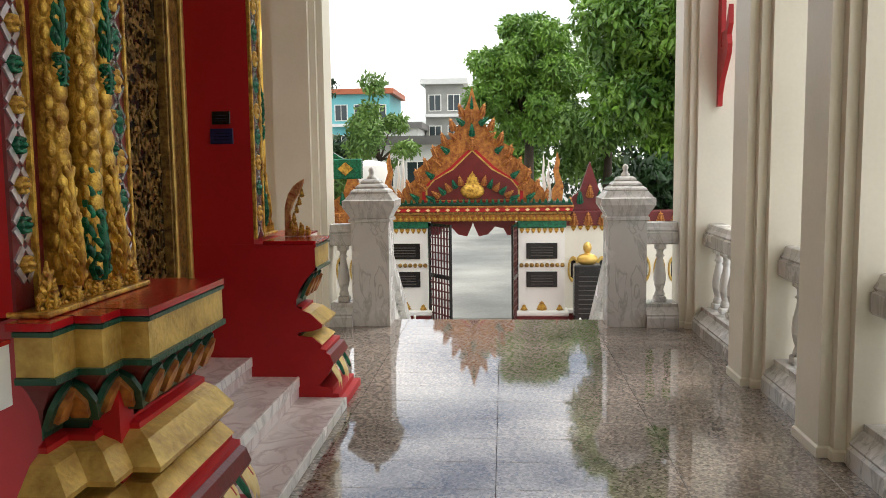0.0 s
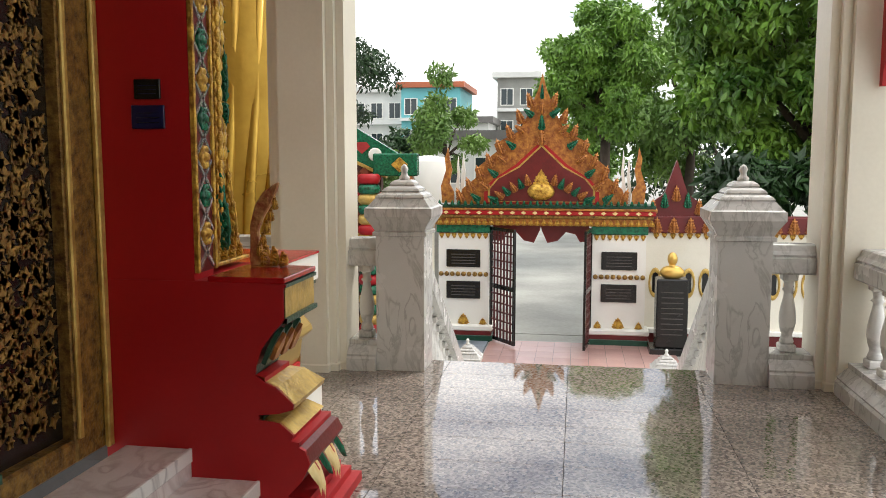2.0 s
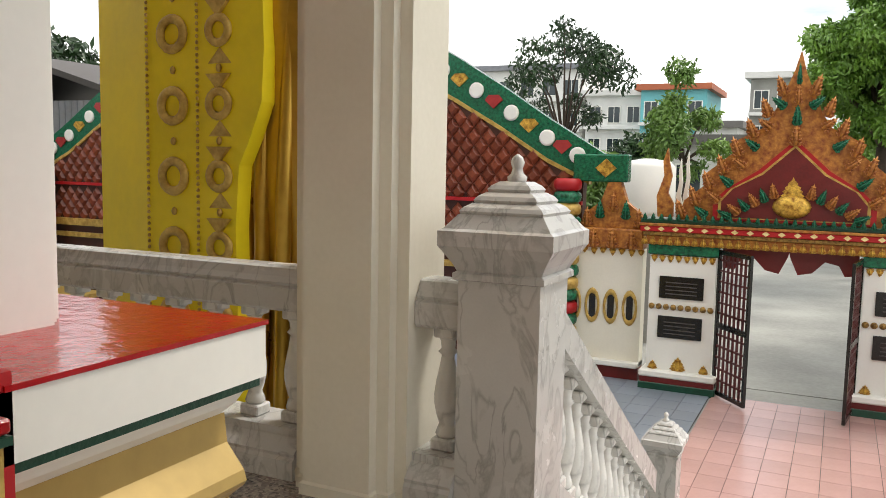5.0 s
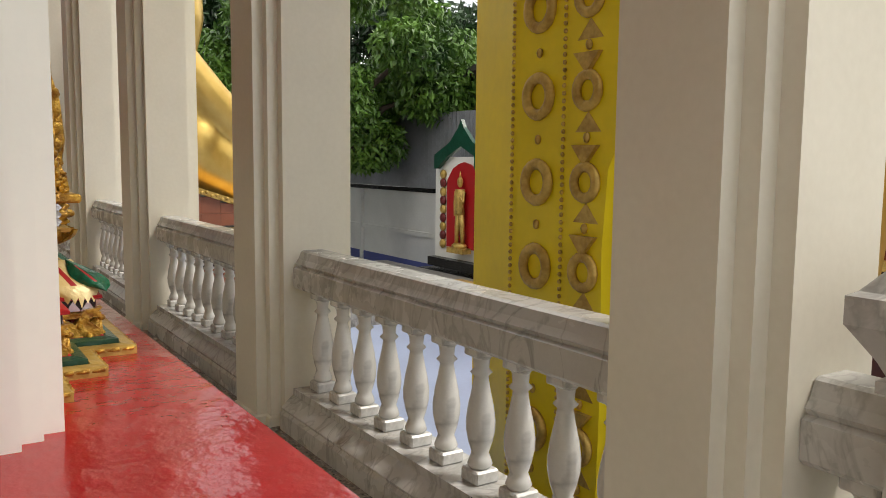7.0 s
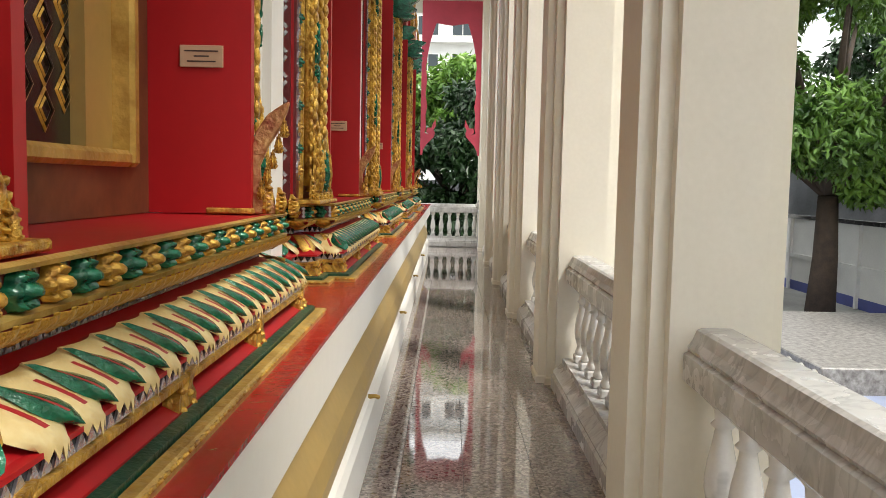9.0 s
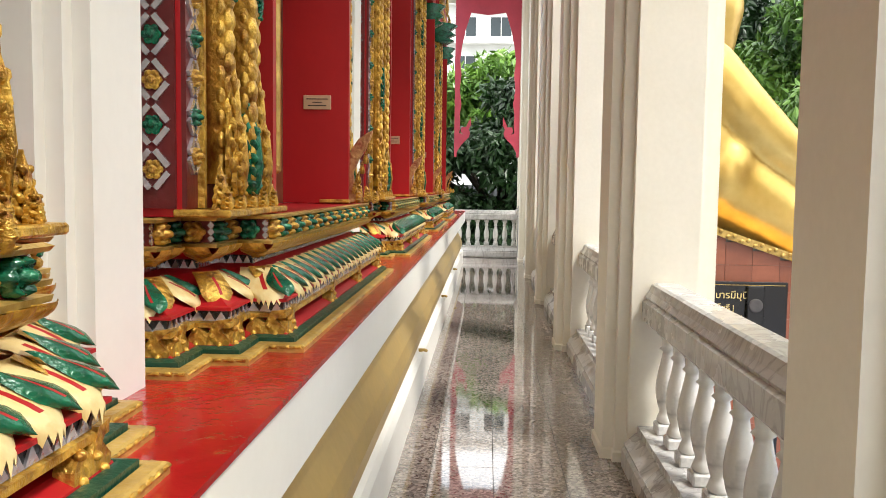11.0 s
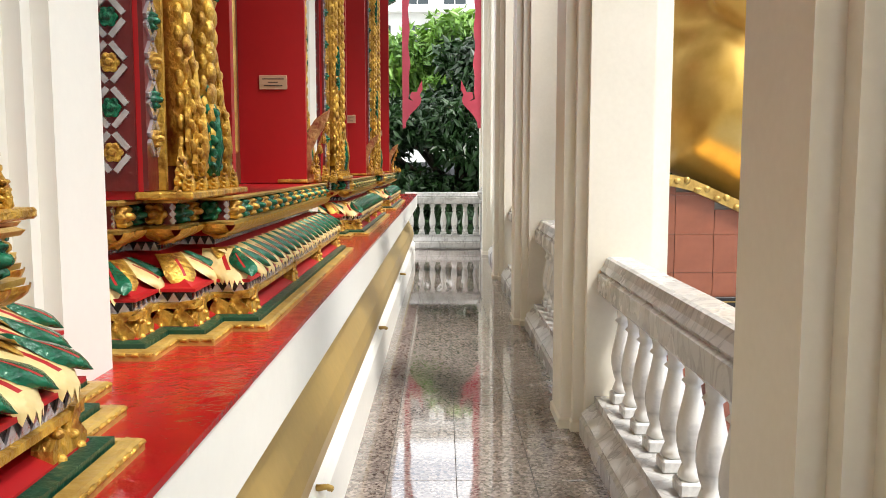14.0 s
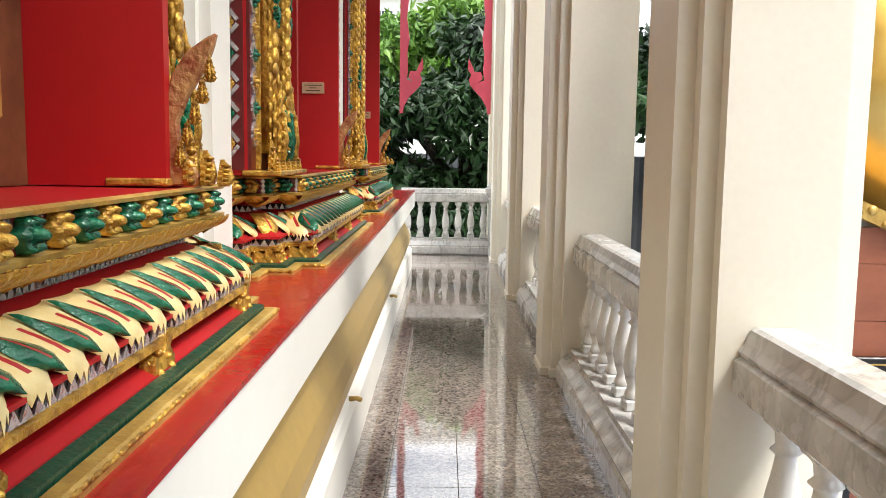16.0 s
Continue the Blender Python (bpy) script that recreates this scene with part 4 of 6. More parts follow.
# ---- windows ----
def window(i):
    x = WIN_X - BAY * i
    root = thing(f"window_{i + 1}", "closed gilded window shutters in a red reveal", "window", (x, WALL_Y, 0), kind="structure")
    for s in (-1, 1):
        a, b = sorted((s * 0.655, s * 0.69))
        part("reveal", boxes((a, b, -0.3, 0.285, 1.369, 3.4)), RED, root, "red painted reveal")
    part("lintel", boxes((-1.16, 1.16, -0.02, 0.26, 3.6, 3.78)), RED, root)
    part("sill_panel", boxes((-0.653, 0.653, -0.12, -0.02, 1.369, 1.5)), MARBLE_BROWN, root, "brown marbled sill panel")
    part("outer_frame", boxes((-0.653, -0.515, -0.12, -0.02, 1.5, 3.3), (0.515, 0.653, -0.12, -0.02, 1.5, 3.3), (-0.515, 0.515, -0.12, -0.02, 3.2, 3.3)), MARBLE_BROWN, root)
    bm = bmesh.new()
    for a, b, c, d in ((-0.515, -0.465, 1.5, 3.2), (0.465, 0.515, 1.5, 3.2), (-0.465, 0.465, 1.5, 1.545), (-0.465, 0.465, 3.14, 3.2)):
        box(bm, a, b, -0.10, 0.01, c, d, bevel=0.012)
    part("gold_frame", bm, GOLD_DULL, root, "gilded moulded frame")
    part("panel", boxes((-0.465, -0.3, -0.14, -0.05, 1.545, 3.14)), OCHRE, root, "plain gold leaf panel")
    part("shutter", boxes((-0.3, 0.465, -0.16, -0.09, 1.545, 3.14)), BLACK, root, "black lacquered shutter")
    bm = bmesh.new()
    for kx in range(9):
        for kz in range(15):
            cx, cz = -0.365 + kx * 0.1, 1.63 + kz * 0.104 + (0.052 if kx % 2 else 0)
            for q in (0.05, 0.028):
                h = [(0, -q * 1.15), (q, 0), (0, q * 1.15), (-q, 0)]
                lo = [bm.verts.new((cx + a, -0.088, cz + b)) for a, b in h]
                hi = [bm.verts.new((cx + a * 0.8, -0.084, cz + b * 0.8)) for a, b in h]
                for f in range(4):
                    bm.faces.new((lo[f], lo[(f + 1) % 4], hi[(f + 1) % 4], hi[f]))
    bmesh.ops.recalc_face_normals(bm, faces=bm.faces)
    part("gold_lattice", bm, GOLD, root, "gold lozenge pattern")
    return root


MARBLE_BROWN = material("brown_marbled_paint", (0.20, 0.075, 0.032), 0.3, 0, 0.45, 5, 0.05, 20, dark=(0.09, 0.03, 0.015))
for i in range(5):
    window(i)
    x = WIN_X - BAY * i
    root = thing("name_plate", "small brass plate engraved with three lines", "plate", (x - 0.654, WALL_Y + 0.14, 1.83), group="name plates")
    part("plate", boxes((0.001, 0.007, -0.064, 0.064, -0.032, 0.032), bevel=0.002), PLATE, root)
    for k, w in ((0, 0.05), (1, 0.022), (2, 0.042)):
        part("writing", boxes((0.007, 0.0085, -w, w, 0.013 - k * 0.015, 0.017 - k * 0.015)), INK, root)
    crown = thing("window_pediment", "red pediment with gilded flame edges over the window", "pediment", (x, WALL_Y, 3.78), group="window pediments")
    bm = bmesh.new()
    for k in range(5):
        w = 1.16 - 0.24 * k
        box(bm, -w, w, -0.02, 0.26 - 0.03 * k, 0.28 * k, 0.28 * (k + 1))
    part("body", bm, RED, crown)
    for k in range(5):
        w = 1.16 - 0.24 * k
        for s in (-1, 1):
            piece("flame_leaf", FLAME_L, crown, Matrix.Translation((s * (w - 0.08), 0.27 - 0.03 * k, 0.28 * k)) @ Matrix.Diagonal((1.3, 1.2, 1.25, 1)))
        n = int(w / 0.1)
        for q in range(-n, n + 1):
            piece("flame_leaf", FLAME_S, crown, Matrix.Translation((q * w / (n + 0.5), 0.262 - 0.03 * k, 0.28 * k)) @ Matrix.Diagonal((1.2, 1.1, 1.2, 1)))


# ---- door, its surround and steps ----
DOOR_YC = (DOOR_Y0 + DOOR_Y1) / 2
surround = thing("door_surround", "deep red door surround", "door surround", kind="structure")
part("jamb", boxes((-1.76, -1.26, 6.38, 6.56, 1.04, TOP)), RED, surround)
part("jamb", boxes((-1.76, -1.4, 6.56, 7.02, 1.04, TOP)), RED, surround)
part("jamb", boxes((-1.76, -1.26, 4.5, 4.68, 1.04, TOP)), RED, surround)
part("jamb", boxes((-1.76, -1.3, 3.7, 4.5, 1.04, TOP)), RED, surround)
for yc, sgn in ((6.47, 1), (4.59, -1)):
    band = thing("mosaic_band", "narrow band of mirror glass lozenges on the door jamb", "mosaic band", (-1.26, yc, 0), group="door mosaic bands")
    band.rotation_euler = (0, 0, radians(-90))
    part("backing", boxes((-0.085, 0.085, 0.0, 0.01, 1.07, 4.3)), MAROON, band)
    for k in (-1, 1):
        part("gold_bead", boxes((k * 0.082 - 0.008, k * 0.082 + 0.008, 0.0, 0.025, 1.07, 4.3), bevel=0.004), GOLD, band)
    bm = bmesh.new()
    for q in range(20):
        zc = 1.15 + q * 0.16
        for sx in (-1, 1):
            for sz in (-1, 1):
                plate(bm, [(0.0, 0.012), (0.058, 0.07), (0.066, 0.06), (0.01, 0.0)], (sx * 0.002, 0.01, zc), (sx, 0, 0), (0, 0, sz), -0.01 * sx * sz)
    bmesh.ops.recalc_face_normals(bm, faces=bm.faces)
    tagged(part("mirror_lattice", bm, SILVER, band), kind="stuff")
    for q in range(20):
        piece("rosette", ROSE_GREEN if q % 2 else ROSE_GOLD, band, Matrix.Translation((0, 0.01, 1.23 + q * 0.16)) @ Matrix.Diagonal((1.1, 1, 1.5, 1)))
part("jamb_foot", boxes((-1.66, -1.19, 6.38, 7.02, 0.0, 1.04)), RED, surround)
part("jamb_foot", boxes((-1.66, -1.19, 3.9, 4.68, 0.0, 1.04)), RED, surround)
part("head", boxes((-1.66, -1.19, 4.68, 6.38, 3.6, TOP)), RED, surround)
pilaster(0.36, 1.062, 4.2, 1.35, -1.22, 4.13, -90, "gilded door pilaster with mirror lattice and green leaves")
pilaster(0.22, 1.062, 4.2, 1.2, -1.4, 6.79, -90, "gilded door pilaster with mirror lattice and green leaves")
naga("naga_finial", -1.15, 6.72, 1.062, -90, 0.95, NAGA, "red and gold carved naga at the pilaster foot")
door = thing("door_1", "tall gilded double door with black and gold figures", "door", (-0.07, 0, 0), kind="structure")
bm = bmesh.new()
for a, b, c, d, e in ((6.14, 6.38, 0.32, 3.6, -1.60), (4.68, 4.92, 0.32, 3.6, -1.60), (4.92, 6.14, 3.36, 3.6, -1.60), (4.92, 6.14, 0.32, 0.42, -1.60)):
    box(bm, e - 0.12, e, a, b, c, d, bevel=0.01)
part("door_frame", bm, GOLD_DARK, door, "broad aged gold frame")
part("frame_bead", boxes((-1.6, -1.575, 6.335, 6.375, 0.32, 3.6), (-1.6, -1.58, 6.14, 6.17, 0.42, 3.36), bevel=0.006), GOLD_DULL, door)
for a, b in ((4.92, 5.527), (5.533, 6.14)):
    part("leaf", boxes((-1.72, -1.66, a, b, 0.42, 3.36)), BLACK, door, "black lacquered door leaf with gold pattern")
bm = bmesh.new()
random.seed(4)
for k in range(2600):
    yy, zz = random.uniform(4.98, 6.10), random.uniform(0.5, 3.2)
    q = random.uniform(0.016, 0.04)
    plate(bm, [(a * math.cos(k) - b * math.sin(k), a * math.sin(k) + b * math.cos(k)) for a, b in ((0, -q), (q * 0.4, -q * 0.2), (q * 0.9, q * 0.1), (q * 0.3, q * 0.4), (0, q * 1.2), (-q * 0.3, q * 0.4), (-q * 0.9, q * 0.1), (-q * 0.4, -q * 0.2))], (-1.659, yy, zz), (0, 1, 0), (0, 0, 1), 0.008)
bmesh.ops.recalc_face_normals(bm, faces=bm.faces)
tagged(part("gold_scrolls", bm, GOLD_DARK, door, "raised gold leaf scrollwork"), kind="stuff")
steps = thing("door_steps", "three veined marble steps up to the door", "steps", kind="structure")
part("step", boxes((-1.0, -0.70, 4.68, 6.38, 0.0, 0.065), bevel=0.004), MARBLE_STEP, steps)
part("step", boxes((-1.30, -1.0, 4.68, 6.38, 0.0, 0.195), bevel=0.004), MARBLE_STEP, steps)
part("step", boxes((-1.60, -1.30, 4.68, 6.38, 0.0, 0.318), bevel=0.004), MARBLE_STEP, steps)
part("nosing", boxes((-0.712, -0.694, 4.68, 6.38, 0.0, 0.068), (-1.012, -0.994, 4.68, 6.38, 0.13, 0.198), (-1.312, -1.294, 4.68, 6.38, 0.26, 0.321), bevel=0.004), MARBLE_W, steps)
for k, (m, z, h, w) in enumerate(((BLACK, 1.785, 0.08, 0.115), (NAVY, 1.665, 0.095, 0.145))):
    root = thing("wall_notice", "small dark enamel notice on red wall", "notice", (-1.435, 6.378, z), group="wall notices")
    part("plate", boxes((-w / 2, w / 2, -0.012, 0, 0, h), bevel=0.003), m, root)
    for q in range(3):
        part("writing", boxes((-w * 0.35, w * 0.35, -0.0135, -0.012, h * (0.25 + 0.2 * q), h * (0.28 + 0.2 * q))), NAVY if m is BLACK else BLACK, root)


def wing(name, path, label, cap_y=None):
    root = thing(name, label, "stair wing", group="door stair wings")
    layers = (
        ("base_steps", RED, [(0.17, 0.0), (0.17, 0.045), (0.13, 0.05), (0.13, 0.085), (0.09, 0.09), (0.09, 0.125), (0.0, 0.135)]),
        ("petal_roll", MAROON, [(0.0, 0.135), (0.06, 0.2), (0.10, 0.28), (0.08, 0.335), (0.05, 0.35)]),
        ("red_fillet", RED, [(0.055, 0.35), (0.055, 0.37), (0.02, 0.375), (0.02, 0.395)]),
        ("gold_roll", GOLD_DULL, [(0.02, 0.395), (0.03, 0.40), (-0.03, 0.45), (-0.12, 0.46)]),
        ("green_fillet", GREEN_DARK, [(-0.12, 0.455), (-0.10, 0.46), (-0.10, 0.475), (-0.12, 0.48)]),
        ("gold_cove", GOLD_DULL, [(-0.12, 0.48), (-0.03, 0.49), (0.03, 0.51), (0.035, 0.53), (-0.04, 0.60), (-0.09, 0.62)]),
        ("red_neck", RED, [(-0.09, 0.62), (-0.09, 0.64), (-0.13, 0.65)]),
        ("green_neck", GREEN_DARK, [(-0.13, 0.65), (-0.125, 0.66), (-0.125, 0.69)]),
        ("lotus_cove", MAROON, [(-0.125, 0.69), (-0.10, 0.76), (-0.05, 0.83), (-0.015, 0.865)]),
        ("green_lip", GREEN_DARK, [(-0.015, 0.865), (0.012, 0.87), (0.012, 0.89), (0.0, 0.892)]),
        ("gold_fascia", GOLD_DULL, [(0.0, 0.892), (0.0, 1.015)]),
        ("green_lip", GREEN_DARK, [(0.0, 1.015), (0.01, 1.018), (0.01, 1.032), (-0.02, 1.038)]),
    )
    for n, m, prof in layers:
        part(n, sweep(bmesh.new(), path, prof, caps=False), m, root)
    for k, (x, y, nx, ny) in enumerate(along(path, 0.05, 0.105)):
        piece("lotus_petal", PETAL_B if k % 2 else PETAL_A, root, facing(x, y, 0.15, nx, ny) @ Matrix.Diagonal((1.05, 1.2, 2.3, 1)))
    for k, (x, y, nx, ny) in enumerate(along(path, -0.075, 0.12)):
        piece("cove_petal", COVE_PETAL, root, facing(x, y, 0.70, nx, ny))
    return root


bm = bmesh.new()
plate(bm, [(-0.05, 0.0), (0.05, 0.0), (0.06, 0.07), (0.04, 0.12), (0.0, 0.15), (-0.04, 0.12), (-0.06, 0.07)], (0, -0.03, 0), (-1, 0, 0), (0, 0.45, 1), 0.02, mi=0)
plate(bm, [(-0.03, 0.015), (0.03, 0.015), (0.035, 0.07), (0.0, 0.125), (-0.035, 0.07)], (0, -0.008, 0), (-1, 0, 0), (0, 0.45, 1), 0.018, mi=1)
bmesh.ops.recalc_face_normals(bm, faces=bm.faces)
COVE_PETAL = mesh_of("cove_petal", bm, GREEN_DARK, ORANGE)
WX = -0.875
far = wing("stair_wing", [(WX, 6.382), (WX, 6.77), (-1.18, 6.77)], "red stair wing with gold and green mouldings beside the door")
bm = bmesh.new()
plate(bm, [(-1.66, 0.0), (-0.68, 0.0), (-0.68, 0.045), (-0.72, 0.05), (-0.72, 0.085), (-0.76, 0.09), (-0.76, 0.125), (-0.85, 0.135), (-0.79, 0.2), (-0.75, 0.28), (-0.77, 0.335), (-0.795, 0.35), (-0.795, 0.37), (-0.83, 0.375), (-0.82, 0.40), (-0.88, 0.45), (-0.97, 0.46), (-0.97, 0.48), (-0.88, 0.49), (-0.82, 0.51), (-0.815, 0.53), (-0.89, 0.60), (-0.94, 0.62), (-0.98, 0.65), (-0.975, 0.69), (-0.95, 0.76), (-0.90, 0.83), (-0.865, 0.865), (-0.85, 0.89), (-0.85, 1.015), (-0.84, 1.032), (-0.87, 1.038), (-1.66, 1.038)], (-0.025, 6.377, 0), (1, 0, 0), (0, 0, 1), -0.02)
bmesh.ops.recalc_face_normals(bm, faces=bm.faces)
part("side_panel", bm, RED, far, "flat red painted side")
part("top_slab", boxes((-1.2, WX + 0.008, 6.372, 6.78, 1.036, 1.06), bevel=0.004), RED_FLOOR, far)
near = wing("stair_wing", [(-1.18, 3.70), (-1.06, 3.70), (-1.06, 3.83), (-0.97, 3.83), (-0.97, 3.96), (WX, 3.96), (WX, 4.678)], "red stair wing with gold and green mouldings below gilded pilaster")
part("top_slab", boxes((-1.2, -1.055, 3.69, 3.83, 1.036, 1.06), (-1.2, -0.965, 3.82, 3.96, 1.036, 1.06), (-1.2, WX + 0.008, 3.952, 4.684, 1.036, 1.06)), RED_FLOOR, near)
part("core", boxes((-1.2, -1.0, 3.98, 4.66, 0.0, 1.036)), RED, near)


# ---- carved valances ----
def valance(name, label, mat, half, drop, m):
    """Hanging carved board with curled lower ends on each side of an opening; local x across, z up from the lowest tip."""
    root = thing(name, label, "valance", group="carved valances")
    root.matrix_basis = m
    side = [(0.0, 0.0), (0.05, 0.0), (0.06, 0.10), (0.14, 0.24), (0.23, 0.33), (0.31, 0.42), (0.33, 0.50), (0.30, 0.58), (0.35, 0.66), (0.34, 0.82), (0.27, 0.68), (0.25, 0.62), (0.15, 0.62), (0.13, 0.52), (0.20, 0.46), (0.10, 0.50), (0.12, 0.62), (0.11, 0.9), (0.14, 1.1), (0.10, 1.4), (0.13, 1.7), (0.10, 2.0), (0.14, 2.3), (0.2, 2.6), (0.32, drop - 0.5), (half, drop - 0.55), (half, drop), (0.0, drop)]
    for s in (-1, 1):
        bm = bmesh.new()
        plate(bm, [(s * (a - half), b) for a, b in side], (0, 0.02, 0), (1, 0, 0), (0, 0, 1), 0.04)
        bmesh.ops.recalc_face_normals(bm, faces=bm.faces)
        part("carved_board", bm, mat, root)
    return root


valance("valance", "pink painted carved valance in the end opening", PINK, 0.68, 3.48, pose(END_X, 8.2, 2.1, 0, 0, 90))
valance("valance", "dark red carved valance between porch columns", RED, 0.70, 3.6, pose(FRONT_X, 8.15, 2.0, 0, 0, 90))
newel("stair_post", END_X + 0.35, 9.02, 0, 0.84, "white marble post at the gallery's far end")


# ---- courtyard gate ----
GY, GX = 18.0, -0.33
gate = thing("gate", "white temple gate with orange and green carved pediment", "gate", (GX, GY, GROUND), kind="structure")
for s in (-1, 1):
    a, b = sorted((s * 0.93, s * 1.85))
    part("pillar_foot", boxes((a - 0.08, b + 0.08, -0.12, 0.62, 0.0, 0.12), bevel=0.01), GREEN_DARK, gate, "dark green foot")
    part("pillar_band", boxes((a - 0.06, b + 0.06, -0.10, 0.60, 0.12, 0.20)), MAROON, gate)
    part("pillar_ledge", boxes((a - 0.08, b + 0.08, -0.12, 0.62, 0.20, 0.30), bevel=0.02), WHITE, gate)
    part("pillar", boxes((a, b, 0.0, 0.5, 0.30, 1.98)), WHITE, gate)
    part("green_band", boxes((a - 0.03, b + 0.03, -0.03, 0.53, 1.99, 2.13), bevel=0.01), GREEN, gate)
    c = (a + b) / 2
    for zz in (0.78, 1.36):
        part("inscription_plate", boxes((c - 0.31, c + 0.31, -0.03, -0.002, zz, zz + 0.32), bevel=0.006), BLACK, gate, "black engraved stone plate")
        for q in range(4):
            part("writing", boxes((c - 0.22, c + 0.22, -0.034, -0.03, zz + 0.06 + 0.055 * q, zz + 0.075 + 0.055 * q)), GROUT, gate)
    for k in range(9):
        bm = blob(bmesh.new(), (a + 0.05 + k * 0.103, -0.01, 1.23), (0.045, 0.03, 0.045), 8, 6)
        part("frieze_boss", bm, GOLD_DARK, gate)
    for k in range(8):
        o = piece("pendant_leaf", FLAME_S, gate, Matrix.Translation((a + 0.06 + k * 0.115, -0.002, 1.98)) @ Matrix.Rotation(math.pi, 4, "Z") @ Matrix.Diagonal((1.4, 1, -0.9, 1)))
    for k, q in ((a + 0.1, 1.4), (c, 2.2), (b - 0.1, 1.4)):
        piece("gilt_leaf", FLAME_S, gate, Matrix.Translation((k, -0.002, 0.30)) @ Matrix.Rotation(math.pi, 4, "Z") @ Matrix.Diagonal((q * 1.4, 1, q * 0.8, 1)))
    # swan tail finials
    bm = bmesh.new()
    for dx, h, m in ((0.0, 1.0, 0), (-0.16 * s, 0.85, 1), (-0.26 * s, 0.95, 1)):
        pts = [(-0.09, 0), (0.09, 0), (0.11, 0.3), (0.03, 0.6), (0.05, 0.8), (0.0, 1.0), (-0.02, 0.8), (-0.06, 0.6), (-0.02, 0.35), (-0.09, 0.2)]
        plate(bm, [(s * p * (1.2 if not m else 0.5), q * h) for p, q in pts], (s * 1.7 + dx, 0.15 + 0.2 * m, 2.52), (1, 0, 0), (0, 0, 1), -0.08, mi=m)
    bmesh.ops.recalc_face_normals(bm, faces=bm.faces)
    part("finial", bm, (ORANGE, WHITE), gate, "curled orange and white gable finial")
for k, (m, z0, z1, o, w) in enumerate(((ORANGE, 2.13, 2.26, 0.02, 1.92), (GOLD_DARK, 2.26, 2.32, 0.05, 1.96), (RED, 2.32, 2.40, 0.08, 2.0), (ORANGE, 2.40, 2.44, 0.1, 2.02), (GREEN_DARK, 2.44, 2.50, 0.06, 2.0))):
    part("lintel_course", boxes((-w, w, -o, 0.5 + o, z0, z1), bevel=0.008), m, gate)
for k in range(34):
    u = (k - 16.5) * 0.117
    piece("lintel_leaf", FLAME_S, gate, Matrix.Translation((u, -0.06, 2.13)) @ Matrix.Rotation(math.pi, 4, "Z") @ Matrix.Diagonal((1.5, 1.2, 1.05, 1)))
    piece("crest_leaf", BUD_G, gate, Matrix.Translation((u, -0.1, 2.48)) @ Matrix.Rotation(math.pi, 4, "Z") @ Matrix.Diagonal((0.8, 0.8, 0.5, 1)))
for k in range(20):
    part("red_lozenge", plate(bmesh.new(), [(0, -0.035), (0.05, 0), (0, 0.035), (-0.05, 0)], ((k - 9.5) * 0.2, -0.081, 2.36), (1, 0, 0), (0, 0, 1), -0.01), PETAL, gate)
bm = bmesh.new()
outer = [(-1.5, 0.0), (-1.42, 0.28), (-1.15, 0.5), (-1.2, 0.62), (-0.8, 0.95), (-0.85, 1.08), (-0.42, 1.3), (-0.3, 1.5), (-0.17, 1.8), (-0.07, 2.05), (0.0, 2.32)]
outer = outer + [(-a, b) for a, b in outer[-2::-1]]
plate(bm, outer[::-1], (0, 0.06, 2.5), (1, 0, 0), (0, 0, 1), -0.3)
bmesh.ops.recalc_face_normals(bm, faces=bm.faces)
part("pediment", bm, ORANGE, gate, "carved orange pediment")
for lo, m, t in ((0.0, RED, 0.05), (0.07, GOLD_DULL, 0.06), (0.11, MAROON, 0.07)):
    arch = [(-1.02 + lo, 0.02 + lo * 0.4), (-1.02 + lo, 0.28), (-0.85 + lo * 0.8, 0.46), (-0.45 + lo * 0.6, 0.72 - lo * 0.5), (0, 1.14 - lo)]
    arch = arch + [(-a, b) for a, b in arch[-2::-1]]
    bm = plate(bmesh.new(), arch[::-1], (0, 0.06, 2.5), (1, 0, 0), (0, 0, 1), t)
    bmesh.ops.recalc_face_normals(bm, faces=bm.faces)
    part("arch_panel", bm, m, gate)
FLAME_O = flame_mesh("carved_flame", 0.18, 0.30, 0.05, ORANGE)
FLAME_OG = flame_mesh("carved_flame", 0.16, 0.3, 0.05, GREEN)
out = Matrix.Rotation(math.pi, 4, "Z")
for s in (-1, 1):
    for k in range(8):
        t = k / 7.0
        x, z = s * (1.42 - 1.25 * t), 2.62 + 1.35 * t + 0.35 * t * t
        piece("carved_flame", FLAME_O, gate, Matrix.Translation((x, 0.02, z - 0.1)) @ out @ Matrix.Rotation(-s * 0.35, 4, "Y"))
        piece("carved_flame", FLAME_OG if k % 2 else FLAME_O, gate, Matrix.Translation((x * 0.88, 0.0, z - 0.26)) @ out @ Matrix.Rotation(-s * 0.9, 4, "Y") @ Matrix.Diagonal((0.9, 1, 0.8, 1)))
    for k in range(6):
        a = k / 5
        piece("carved_flame", FLAME_OG if k % 2 else FLAME_O, gate, Matrix.Translation((s * (0.22 + 0.55 * a), -0.02, 2.56 + 0.28 * (1 - a))) @ out @ Matrix.Rotation(-s * (0.2 + 0.9 * a), 4, "Y") @ Matrix.Diagonal((0.8, 1, 0.75, 1)))
for k in range(4):
    piece("carved_flame", FLAME_OG if k % 2 else FLAME_O, gate, Matrix.Translation((0, -0.02, 3.55 + 0.27 * k)) @ out @ Matrix.Diagonal((1.1 - 0.2 * k, 1, 1, 1)))
bm = blob(bmesh.new(), (0, -0.02, 2.74), (0.25, 0.1, 0.16), 14, 8)
plate(bm, flame_outline(0.3, 0.3), (0, -0.02, 2.84), (1, 0, 0), (0, 0, 1), -0.05)
part("gold_medallion", bm, GOLD, gate, "gilded boss in the pediment")
